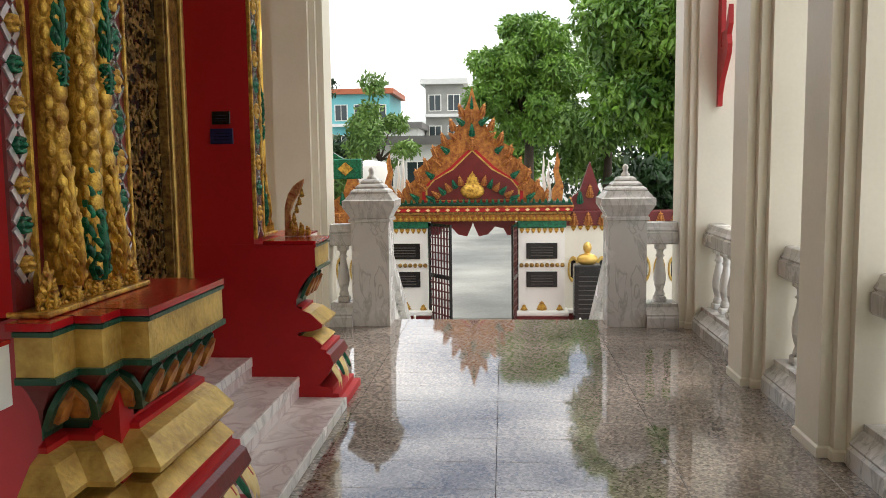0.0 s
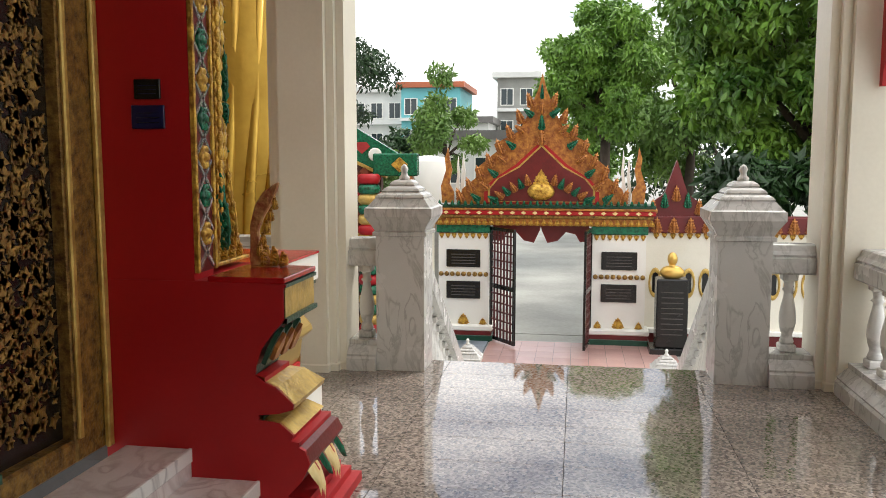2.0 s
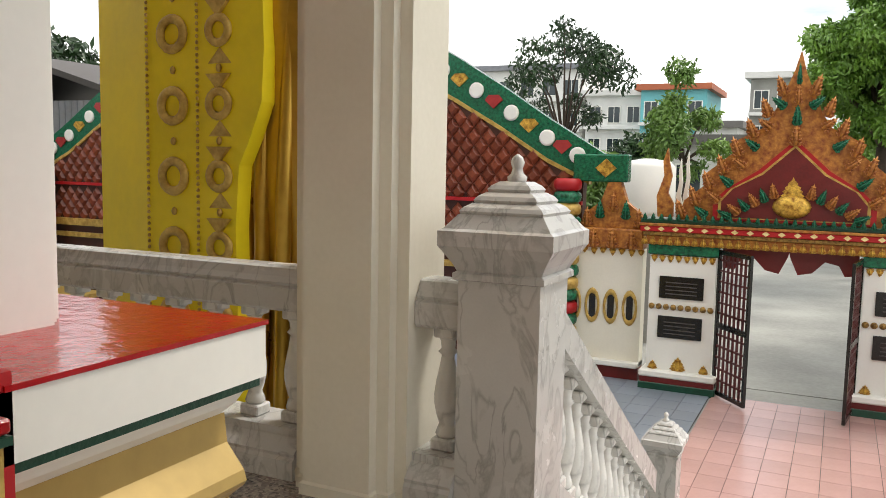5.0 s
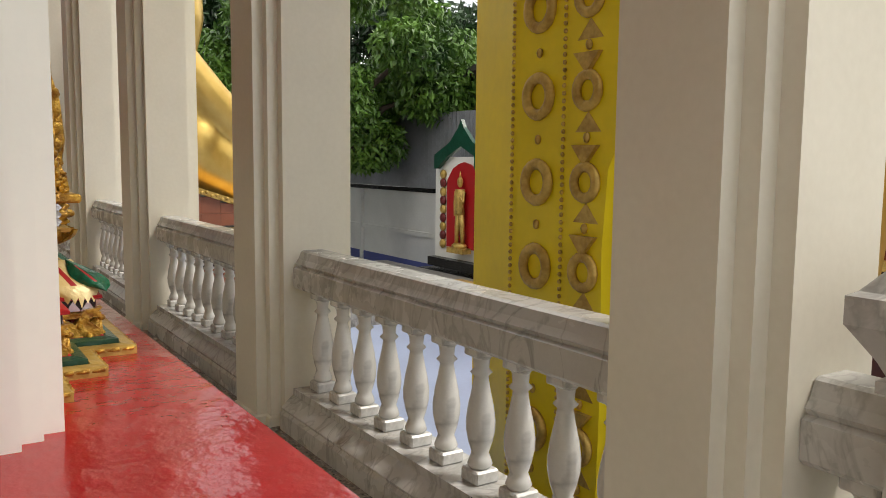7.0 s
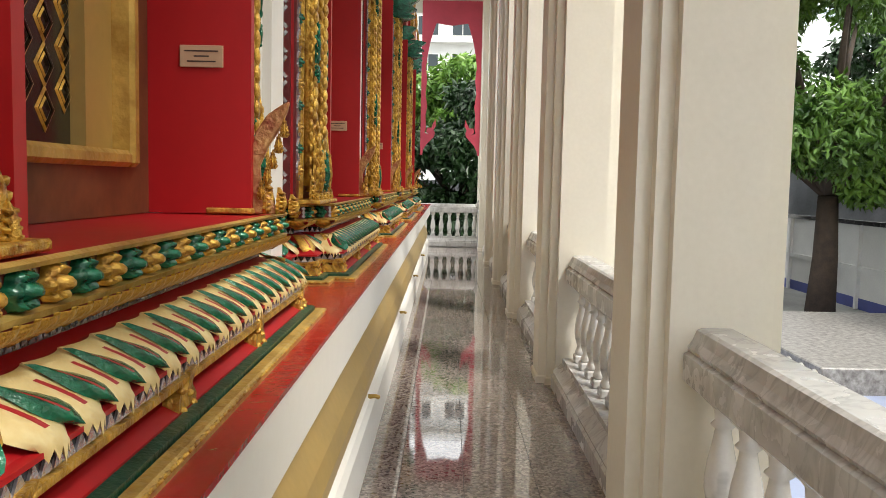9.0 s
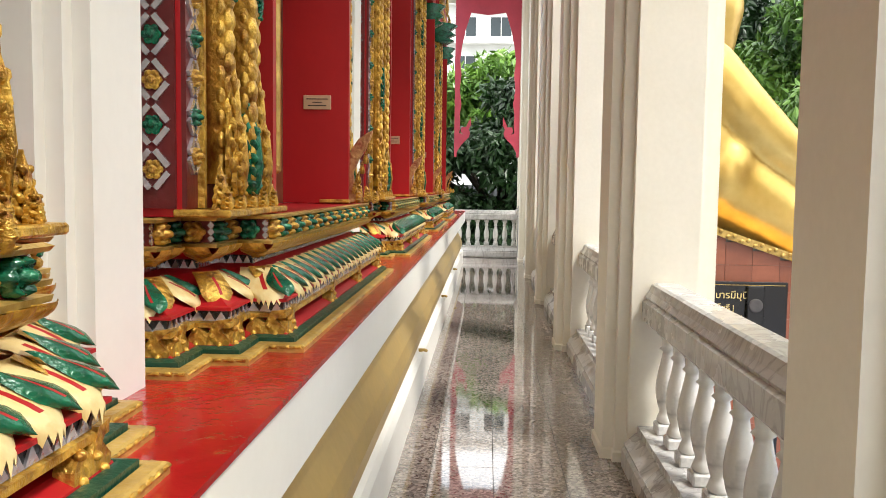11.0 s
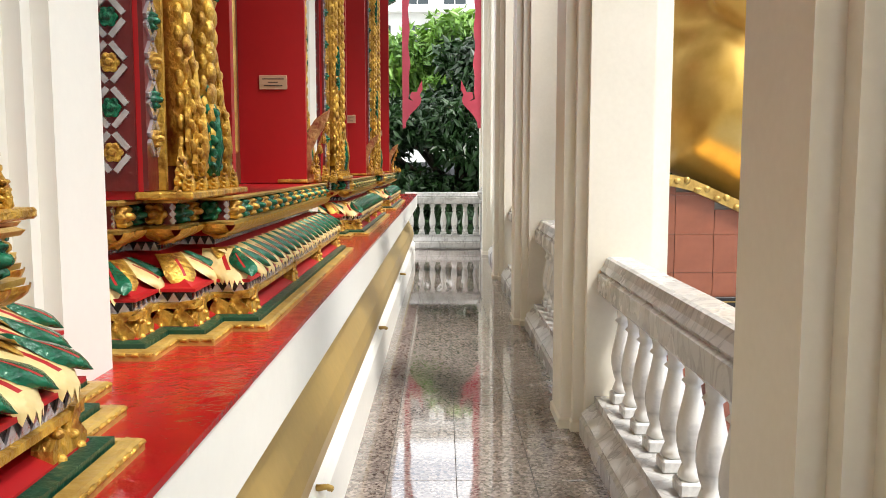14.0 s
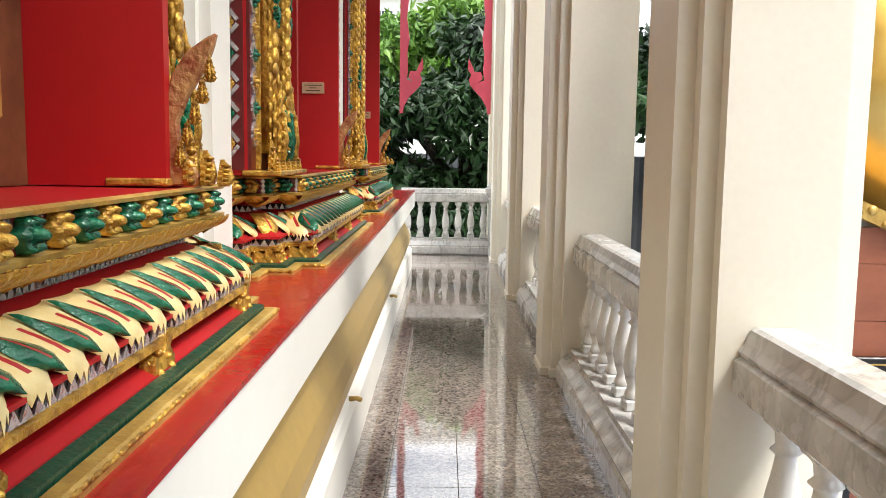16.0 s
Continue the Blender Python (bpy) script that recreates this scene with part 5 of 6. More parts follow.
bm = bmesh.new()
plate(bm, [(0.86, 0.0), (0.86, -0.28), (0.7, -0.3), (0.62, -0.16), (0.45, -0.12), (0.3, -0.28), (0.12, -0.32), (0.02, -0.1), (0.0, -0.02), (0.0, 0.0)], (0, 0.1, 2.13), (1, 0, 0), (0, 0, 1), -0.06)
plate(bm, [(-0.86, 0.0), (-0.86, -0.28), (-0.7, -0.3), (-0.62, -0.16), (-0.45, -0.12), (-0.3, -0.28), (-0.12, -0.32), (-0.02, -0.1), (0.0, -0.02), (0.0, 0.0)], (0, 0.1, 2.13), (1, 0, 0), (0, 0, 1), -0.06)
bmesh.ops.recalc_face_normals(bm, faces=bm.faces)
part("hanging_scrolls", bm, MAROON, gate, "dark scroll boards under the lintel")
for s in (-1, 1):
    leaf = thing("iron_gate", "rust red iron grille gate standing open", "gate leaf", (GX + s * 0.9, GY + 0.05, GROUND), group="iron gate leaves")
    leaf.rotation_euler = (0, 0, radians(-52 if s < 0 else 262))
    part("frame", boxes((0, 0.05, -0.02, 0.02, 0.05, 2.1), (0.75, 0.8, -0.02, 0.02, 0.05, 2.1), (0.05, 0.75, -0.02, 0.02, 0.05, 0.11), (0.05, 0.75, -0.02, 0.02, 1.0, 1.08), (0.05, 0.75, -0.02, 0.02, 2.04, 2.1)), BLACK, leaf)
    for k in range(6):
        part("bar", boxes((0.12 + k * 0.105, 0.15 + k * 0.105, -0.012, 0.012, 0.11, 2.04)), IRON, leaf)
    for q in range(6):
        part("cross_bar", boxes((0.05, 0.75, -0.01, 0.01, 0.25 + 0.16 * q + (0.15 if q > 4 else 0), 0.28 + 0.16 * q + (0.15 if q > 4 else 0)), ), IRON, leaf)
        part("cross_bar", boxes((0.05, 0.75, -0.01, 0.01, 1.2 + 0.15 * q, 1.225 + 0.15 * q)), IRON, leaf)

# boundary walls either side of the gate
for x0, x1, n in ((-3.6, -2.36, "boundary_wall"), (1.52, 9.0, "boundary_wall")):
    root = thing(n, "cream boundary wall with gilded oval grilles and carved crest", "wall", (0, 0, GROUND), kind="structure")
    part("wall", boxes((x0, x1, 18.35, 18.6, 0.2, 2.0)), CREAM, root)
    part("foot", boxes((x0, x1, 18.28, 18.62, 0.0, 0.2)), MAROON, root)
    part("ledge", boxes((x0, x1, 18.22, 18.64, 0.2, 0.28), bevel=0.01), WHITE, root)
    part("crest", boxes((x0, x1, 18.3, 18.65, 2.0, 2.3), bevel=0.02), MAROON if x0 > 0 else ORANGE, root)
    k, x = 0, x0 + 0.2
    while x < min(x1, 5.0):
        bm = torus(bmesh.new(), (x, 18.34, 1.1), 0.1, 0.02, (1, 0, 0), (0, 0, 2.3), 16)
        part("oval_frame", bm, GOLD_DULL, root)
        part("grille", boxes((x - 0.05, x + 0.05, 18.335, 18.349, 0.9, 1.3)), BLACK, root)
        piece("pendant_leaf", FLAME_S, root, Matrix.Translation((x, 18.348, 2.0)) @ out @ Matrix.Diagonal((1.6, 1, -1, 1)))
        piece("pendant_leaf", FLAME_S, root, Matrix.Translation((x + 0.14, 18.348, 2.0)) @ out @ Matrix.Diagonal((1.6, 1, -0.8, 1)))
        piece("carved_flame", FLAME_O, root, Matrix.Translation((x, 18.29, 2.0)) @ out @ Matrix.Diagonal((1.2, 1, 1.0, 1)))
        x += 0.29
for xc in (-2.85, 2.05):
    crest = thing("wall_crest", "small carved orange gable on the boundary wall", "crest", (xc, 18.4, GROUND + 2.3), group="wall crests")
    bm = plate(bmesh.new(), [(-0.55, 0), (0.55, 0), (0.4, 0.25), (0.2, 0.4), (0.1, 0.7), (0, 1.0), (-0.1, 0.7), (-0.2, 0.4), (-0.4, 0.25)], (0, 0, 0), (1, 0, 0), (0, 0, 1), -0.15)
    bmesh.ops.recalc_face_normals(bm, faces=bm.faces)
    part("gable", bm, MAROON if xc > 0 else ORANGE, crest)
    for k in range(5):
        piece("carved_flame", FLAME_O if k % 2 == 0 else FLAME_OG, crest, Matrix.Translation(((k - 2) * 0.2, -0.02, 0.02 + 0.12 * (2 - abs(k - 2)))) @ out)
ped_b = thing("bust_pedestal", "black granite pedestal with engraved gold lines", "pedestal", (1.92, 17.5, GROUND))
part("shaft", boxes((-0.26, 0.26, -0.15, 0.25, 0.12, 1.3), bevel=0.02), BLACK, ped_b)
part("foot", boxes((-0.36, 0.36, -0.22, 0.32, 0.0, 0.12), bevel=0.01), BLACK, ped_b)
for k in range(9):
    part("writing", boxes((-0.18, 0.18, -0.153, -0.15, 0.35 + 0.09 * k, 0.365 + 0.09 * k)), GROUT, ped_b)
bm = bmesh.new()
blob(bm, (0, 0, 0.10), (0.21, 0.12, 0.12), 14, 8)
blob(bm, (0, -0.01, 0.33), (0.085, 0.09, 0.115), 14, 10)
tube(bm, [(0, 0, 0.12), (0, 0, 0.28)], [0.07, 0.05], 10)
ob = part("bust_statue", bm, STATUE)
ob.location = (1.92, 17.52, GROUND + 1.3)
tagged(ob, "small gold painted bust on black pedestal", "statue")

# ---- pavilion with green bargeboards ----
pav = thing("pavilion", "pavilion gable with green bargeboards and diamond tiles", "pavilion", (-9.4, 18.6, GROUND), kind="structure")
curve = [(6.45, 3.35), (6.0, 3.62), (5.4, 3.98), (4.6, 4.5), (3.8, 4.98), (3.0, 5.42), (2.0, 5.95), (1.0, 6.5), (0.0, 7.2)]
inner = [(6.1, 3.02), (5.4, 3.35), (4.6, 3.85), (3.8, 4.3), (3.0, 4.72), (2.0, 5.2), (1.0, 5.7), (0.0, 6.3)]
for s in (-1, 1):
    bm = plate(bmesh.new(), [(s * a, b) for a, b in curve] + [(s * a, b) for a, b in inner[::-1]], (0, 0, 0), (1, 0, 0), (0, 0, 1), -0.18)
    bmesh.ops.recalc_face_normals(bm, faces=bm.faces)
    part("bargeboard", bm, GREEN, pav, "green glazed bargeboard")
    bm = plate(bmesh.new(), [(s * a, b) for a, b in inner] + [(s * a, b - 0.07) for a, b in inner[::-1]], (0, -0.02, 0), (1, 0, 0), (0, 0, 1), -0.16)
    bmesh.ops.recalc_face_normals(bm, faces=bm.faces)
    part("gold_edge", bm, GOLD_DULL, pav)
    part("end_block", boxes((min(s * 5.9, s * 6.75), max(s * 5.9, s * 6.75), -0.22, 0.0, 3.0, 3.42), bevel=0.02), GREEN, pav)
    part("end_lozenge", plate(bmesh.new(), [(-0.16, 0), (0, -0.14), (0.16, 0), (0, 0.14)], (s * 6.42, -0.222, 3.21), (1, 0, 0), (0, 0, 1), 0.04), GOLD, pav)
    for k in range(18):
        t = (k + 0.6) / 18
        i = min(int(t * 7), 6)
        f = t * 7 - i
        ox = [curve[i + 1][0] + (curve[i + 2][0] - curve[i + 1][0]) * f, curve[i + 1][1] + (curve[i + 2][1] - curve[i + 1][1]) * f]
        ix = [inner[i][0] + (inner[i + 1][0] - inner[i][0]) * f, inner[i][1] + (inner[i + 1][1] - inner[i][1]) * f]
        c = (s * (ox[0] + ix[0]) / 2, (ox[1] + ix[1]) / 2)
        if k % 2 == 0:
            bm = lathe(bmesh.new(), [(0.13, 0.0), (0.13, 0.03), (0.10, 0.045)], 14)
            bm.transform(Matrix.Translation((c[0], -0.002, c[1])) @ Matrix.Rotation(math.pi / 2, 4, "X"))
            part("mirror_disc", bm, WHITE, pav, "white mirror disc")
        else:
            bm = plate(bmesh.new(), [(-0.16, 0.02), (0, -0.12), (0.16, 0.02), (0.09, 0.10), (-0.09, 0.10)], (c[0], -0.002, c[1]), (1, 0, 0), (0, 0, 1), 0.03)
            bmesh.ops.recalc_face_normals(bm, faces=bm.faces)
            part("jewel", bm, RED_GLASS if k % 4 == 1 else GOLD, pav)
    for x in (s * 5.85,):
        for q in range(16):
            m = (GREEN, GOLD_DULL)[q % 2] if q % 5 else RED
            bm = lathe(bmesh.new(), [(0.17, 0), (0.21, 0.04), (0.22, 0.10), (0.21, 0.155), (0.17, 0.19)], 14, (x, -0.3))
            o = part("column_ring", bm, m, pav, smooth=True)
            o.location = (0, 0, 0.0 + 0.19 * q)
bm = plate(bmesh.new(), [(6.0, 0.0), (6.0, 3.0)] + inner + [(-a, b) for a, b in inner[-2::-1]] + [(-6.0, 3.0), (-6.0, 0.0)], (0, 0.02, 0), (1, 0, 0), (0, 0, 1), -0.2)
bmesh.ops.recalc_face_normals(bm, faces=bm.faces)
part("gable_wall", bm, TILE_BACK, pav, "dark red tiled gable")
part("gold_beam", boxes((-6.0, 6.0, -0.08, 0.02, 1.75, 1.9), (-6.0, 6.0, -0.06, 0.02, 1.5, 1.6)), GOLD_DULL, pav)
part("red_beam", boxes((-6.0, 6.0, -0.05, 0.02, 2.62, 2.68)), RED, pav)
bm = bmesh.new()
r = 0.15
h = [(0, -r), (r * 0.86, 0), (0, r), (-r * 0.86, 0)]
lo = [bm.verts.new((a, 0.0, b)) for a, b in h]
hi = [bm.verts.new((a * 0.55, -0.05, b * 0.55)) for a, b in h]
bm.faces.new(hi)
for f in range(4):
    bm.faces.new((lo[f], lo[(f + 1) % 4], hi[(f + 1) % 4], hi[f]))
bmesh.ops.recalc_face_normals(bm, faces=bm.faces)
DIAMOND = mesh_of("diamond_tile", bm, TILE_RED)
for j in range(32):
    z = 1.98 + j * 0.155
    for i in range(-24, 25):
        x = i * 0.265 + (0.1325 if j % 2 else 0)
        lim = next((inner[k][1] + (inner[k + 1][1] - inner[k][1]) * (abs(x) - inner[k][0]) / (inner[k + 1][0] - inner[k][0]) for k in range(len(inner) - 1) if inner[k + 1][0] <= abs(x) <= inner[k][0]), 2.9)
        if z < lim - 0.12 and (2.4 < x < 5.95 or -5.9 < x < -4.4) and not 2.55 < z < 2.75:
            piece("diamond_tile", DIAMOND, pav, Matrix.Translation((x, 0.018, z)))
tank = lathe(bmesh.new(), [(0.5, 0), (0.52, 0.1), (0.5, 0.9), (0.4, 1.0), (0.1, 1.05)], 20)
ob = part("water_tank", tank, WHITE, smooth=False)
ob.location = (-3.0, 21.5, 0.6)
tagged(ob, "white round water tank behind the wall", "water tank")
part("tank_stand", boxes((-3.4, -2.6, 21.1, 21.9, GROUND, 0.6)), CONCRETE)
tagged(bpy.data.objects["tank_stand"], "concrete stand under the white tank", "stand")

# ---- shrine panel, fence and planter ----
shr = thing("shrine_niche", "red arched niche with gilded frame and black step", "shrine", (-16.95, 18.7, GROUND))
part("back", boxes((-1.35, 1.35, 0.0, 0.25, 0.75, 3.3)), WHITE, shr)
arch = [(-0.75, 1.05), (0.75, 1.05), (0.75, 2.7), (0.5, 3.0), (0.25, 3.12), (0, 3.17), (-0.25, 3.12), (-0.5, 3.0), (-0.75, 2.7)]
part("red_panel", plate(bmesh.new(), arch, (0, -0.003, 0), (1, 0, 0), (0, 0, 1), 0.04), RED, shr)
for s in (-1, 1):
    bm = bmesh.new()
    for q in range(9):
        blob(bm, (s * 0.93, -0.04, 1.1 + 0.22 * q), (0.13, 0.06, 0.12), 8, 6, mi=q % 2)
    part("carved_post", bm, (GOLD_DULL, MAROON), shr)
bm = plate(bmesh.new(), [(-1.2, 3.0), (-1.05, 3.0), (-0.6, 3.3), (0, 3.55), (0.6, 3.3), (1.05, 3.0), (1.2, 3.0), (1.2, 3.35), (0.5, 3.65), (0.12, 4.0), (0, 4.2), (-0.12, 4.0), (-0.5, 3.65), (-1.2, 3.35)], (0, -0.05, 0), (1, 0, 0), (0, 0, 1), 0.1)
bmesh.ops.recalc_face_normals(bm, faces=bm.faces)
part("gable", bm, GREEN_DARK, shr)
for q in range(3):
    part("step", boxes((-1.4 - 0.1 * q, 1.4 + 0.1 * q, -0.2 - 0.2 * q, 0.25, 0.72 - 0.28 * q - 0.2, 0.74 - 0.28 * q)), BLACK, shr)
bm = bmesh.new()
tube(bm, [(-0.12, 0, 0.1), (-0.1, 0, 0.45), (-0.04, 0, 0.8)], [0.055, 0.075, 0.1], 8)
tube(bm, [(0.13, 0, 0.1), (0.1, 0, 0.45), (0.04, 0, 0.8)], [0.055, 0.075, 0.1], 8)
tube(bm, [(0, 0, 0.75), (0, 0, 1.0), (0.0, 0, 1.3)], [0.15, 0.12, 0.15], 10)
tube(bm, [(0.16, -0.02, 1.25), (0.2, -0.05, 1.0), (0.08, -0.1, 1.15)], [0.05, 0.05, 0.04], 8)
tube(bm, [(-0.16, 0, 1.25), (-0.2, 0, 0.95), (-0.17, -0.02, 0.7)], [0.05, 0.045, 0.04], 8)
blob(bm, (0, 0, 1.46), (0.09, 0.09, 0.12), 10, 8)
tube(bm, [(0, 0, 1.55), (0, 0, 1.7)], [0.04, 0.01], 8)
lathe(bm, [(0.22, 0.0), (0.24, 0.05), (0.17, 0.1)], 12)
ob = part("statue", bm, GOLD_DULL)
ob.location, ob.scale = (-16.95, 18.55, GROUND + 1.08), (1.1, 0.7, 1.1)
tagged(ob, "walking figure statue in gold paint in the niche", "statue")
part("statue_ledge", boxes((-17.3, -16.6, 18.4, 18.66, GROUND + 0.95, GROUND + 1.08)), GOLD_DULL)
tagged(bpy.data.objects["statue_ledge"], "small gilded ledge under the niche statue", "ledge")
fence = thing("boundary_fence", "white boundary wall topped with corrugated steel sheets", "fence", (0, 0, GROUND), kind="structure")
part("wall", boxes((-34, -8, 19.5, 19.7, 0.0, 2.3)), PLASTER, fence)
part("blue_band", boxes((-34, -8, 19.48, 19.5, 0.0, 0.3)), BLUE, fence)
part("ledge", boxes((-34, -8, 19.42, 19.5, 1.05, 1.18)), PLASTER, fence)
part("rail", boxes((-34, -8, 19.46, 19.5, 2.3, 2.42)), BLACK, fence)
bm = bmesh.new()
n = 260
rows = [[bm.verts.new((-34 + 26 * k / n, 19.55 + (0.03 if k % 2 else -0.03), z)) for k in range(n + 1)] for z in (2.42, 4.5)]
for k in range(n):
    bm.faces.new((rows[0][k], rows[0][k + 1], rows[1][k + 1], rows[1][k]))
part("steel_sheets", bm, STEEL, fence, "corrugated grey steel sheets")
for x in (-33, -28.5, -24, -19.5, -15):
    part("post", boxes((x, x + 0.12, 19.4, 19.5, 0.0, 2.3)), PLASTER, fence)
shed = thing("shed", "low shed with dark corrugated roof behind the fence", "shed", (-18.5, 22, GROUND), kind="structure")
part("wall", boxes((-3.4, 3.4, -1.5, 2, 0, 4.6)), STEEL, shed)
part("roof", plate(bmesh.new(), [(-4.0, 4.5), (0, 5.6), (4.0, 4.5), (4.0, 4.65), (0, 5.75), (-4.0, 4.65)], (0, -2.0, 0), (1, 0, 0), (0, 0, 1), -4.5), GROUT, shed)
end = thing("boundary_fence", "corrugated steel fence beyond the gallery's end", "fence", (0, 0, GROUND), kind="structure")
bm = bmesh.new()
n = 200
rows = [[bm.verts.new((-29 + (0.03 if k % 2 else -0.03), -4 + 23 * k / n, z)) for k in range(n + 1)] for z in (0.0, 3.3)]
for k in range(n):
    bm.faces.new((rows[0][k], rows[0][k + 1], rows[1][k + 1], rows[1][k]))
part("steel_sheets", bm, STEEL, end)
planter = thing("planter", "low tree planter faced with patterned white tiles", "planter", (-16.8, 15.5, GROUND))
part("body", boxes((-3.4, 2.6, -1.4, 2.8, 0, 0.45), bevel=0.02), PATTERN, planter)
for k in range(12):
    bm = torus(bmesh.new(), (-3.1 + 0.5 * k, -1.41, 0.22), 0.13, 0.03, (1, 0, 0), (0, 0, 1), 12)
    part("tile_ring", bm, WHITE, planter)
stand = thing("display_bench", "brown marble bench with black plate and gold edge", "bench", (-13.4, 16.2, GROUND))
part("body", boxes((-1.2, 1.2, -0.4, 0.8, 0, 0.62), bevel=0.02), BRICK_TILE, stand)
part("top", boxes((-1.3, 1.3, -0.5, 0.9, 0.62, 0.7), bevel=0.01), GOLD_DULL, stand)
part("plate", boxes((-0.6, 0.6, -0.43, -0.4, 0.18, 0.46)), BLACK, stand)

# ---- paving ----
tagged(part("pavement", boxes((-22, -3.75, 9.43, 19.48, GROUND, GROUND + 0.02)), BLUE_FLOOR), "pale blue painted courtyard paving", "pavement", kind="structure")
for n, x0, x1, y0, y1, m, lab in (("pavement", -1.22, 2.0, 13.1, 18.0, PAVING_PINK, "glossy pink ceramic courtyard path"), ("pavement", -3.7, -1.25, 11.5, 18.25, PAVING_BLUE, "blue grey ceramic courtyard tiles")):
    root = thing(n, lab, "pavement", (0, 0, GROUND), kind="structure")
    part("bed", boxes((x0, x1, y0, y1, 0, 0.012)), GROUT, root)
    nx, ny = round((x1 - x0) / 0.3), round((y1 - y0) / 0.42)
    sx, sy = (x1 - x0) / nx, (y1 - y0) / ny
    me = mesh_of("tile", boxes((-sx / 2 + 0.003, sx / 2 - 0.003, -sy / 2 + 0.003, sy / 2 - 0.003, 0.012, 0.022)), m)
    for i in range(nx):
        for j in range(ny):
            piece("tile", me, root, Matrix.Translation((x0 + (i + 0.5) * sx, y0 + (j + 0.5) * sy, 0)))
road = tagged(part("road", boxes((-6, 14, 18.7, 60, GROUND, GROUND + 0.01)), CONCRETE), "wet grey concrete lane beyond the gate", "road", kind="structure")

# ---- large statues ----
bm = bmesh.new()
robe = [(-4.3, GROUND), (-3.5, GROUND), (-3.47, 0.2), (-3.49, 1.0), (-3.46, 1.42), (-3.36, 1.62), (-3.27, 1.85), (-3.25, 2.2), (-3.27, 3.0), (-3.2, 4.5), (-3.2, 6.2), (-4.3, 6.2)]
plate(bm, robe, (0, 10.55, 0), (1, 0, 0), (0, 0, 1), -0.14, mi=0)
plate(bm, [(0, 0), (0, 7.95), (0.72, 7.95), (0.72, 0)], (-4.3, 10.55, GROUND), (-0.95, 0.3, 0), (0, 0, 1), 0.1, mi=0)
for k in range(-4, 11):
    z = 0.85 + 0.49 * k
    if z < GROUND + 0.2:
        continue
    torus(bm, (-4.03, 10.535, z), 0.105, 0.034, (1, 0, 0), (0, 0, 1), 18, 1, 0.8)
    torus(bm, (-3.62, 10.535, z + 0.01), 0.085, 0.03, (1, 0, 0), (0, 0, 1), 18, 1, 0.8)
    for s in (-1, 1):
        plate(bm, [(-0.1, s * 0.21), (0.1, s * 0.21), (0.0, s * 0.10)], (-3.62, 10.548, z), (1, 0, 0), (0, 0, 1), 0.03 * s, mi=1)
    blob(bm, (-4.03, 10.54, z + 0.245), (0.022, 0.02, 0.03), 6, 4, 1)
    blob(bm, (-3.62, 10.54, z + 0.25), (0.022, 0.02, 0.03), 6, 4, 1)
z = GROUND + 0.1
while z < 3.4:
    blob(bm, (-4.27, 10.54, z), (0.012, 0.014, 0.014), 5, 4, 1)
    blob(bm, (-3.81, 10.54, z), (0.012, 0.014, 0.014), 5, 4, 1)
    z += 0.042
# body behind the robe, in the gold with shadow painted in
bodyp = [(0.60, GROUND), (0.66, -0.6), (0.62, 0.4), (0.72, 1.4), (0.8, 2.4), (0.78, 3.6), (0.95, 5.0), (0.9, 6.2), (0.4, 6.7), (0.35, 7.0), (0.5, 7.5), (0.4, 8.1), (0.1, 8.5)]
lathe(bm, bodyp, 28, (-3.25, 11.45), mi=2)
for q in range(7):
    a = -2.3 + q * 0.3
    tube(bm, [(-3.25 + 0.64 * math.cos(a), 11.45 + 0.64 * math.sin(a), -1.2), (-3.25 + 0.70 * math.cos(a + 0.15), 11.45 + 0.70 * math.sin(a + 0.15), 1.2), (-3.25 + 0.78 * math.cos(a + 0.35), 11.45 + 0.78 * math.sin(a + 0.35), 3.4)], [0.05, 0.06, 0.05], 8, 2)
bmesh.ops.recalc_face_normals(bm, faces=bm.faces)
ob = part("standing_statue", bm, (YELLOW, GOLD_DULL, GOLD_SHADED))
ob.location = (0.04, -0.15, 0)
tagged(ob, "towering gold standing statue with yellow ornamented robe sash", "statue")

bm = bmesh.new()
SX = -12.78
tube(bm, [(SX, 10.35, 2.0), (SX, 10.7, 1.78), (SX + 0.04, 11.1, 1.46), (SX + 0.1, 11.5, 1.2), (SX + 0.14, 11.9, 0.92), (SX + 0.15, 12.12, 0.72)], [0.66, 0.64, 0.56, 0.46, 0.41, 0.4], 24)
blob(bm, (SX + 0.15, 12.15, 0.66), (0.38, 0.4, 0.42), 20, 14)
tube(bm, [(SX + 0.15, 12.13, 0.62), (SX + 0.14, 12.12, 0.2), (SX + 0.12, 12.11, -0.5), (SX + 0.1, 12.1, -1.6)], [0.37, 0.31, 0.25, 0.18], 20)
blob(bm, (SX + 0.1, 12.4, -1.62), (0.2, 0.5, 0.12), 16, 10)
tube(bm, [(SX + 0.5, 11.86, 0.3), (SX + 0.48, 11.84, -0.3), (SX + 0.42, 11.86, -1.0)], [0.04, 0.06, 0.05], 8)
blob(bm, (SX, 10.52, 1.95), (0.68, 0.6, 0.7), 24, 18)
blob(bm, (SX + 0.02, 10.85, 1.68), (0.64, 0.5, 0.62), 24, 18)
tube(bm, [(SX - 0.1, 10.45, 2.2), (SX - 0.15, 10.5, 2.7), (SX - 0.2, 10.55, 3.5), (SX - 0.2, 10.5, 4.3), (SX - 0.2, 10.5, 4.7)], [0.5, 0.46, 0.6, 0.62, 0.3], 22)
tube(bm, [(SX - 0.2, 10.5, 4.6), (SX - 0.2, 10.52, 5.0)], [0.24, 0.22], 12)
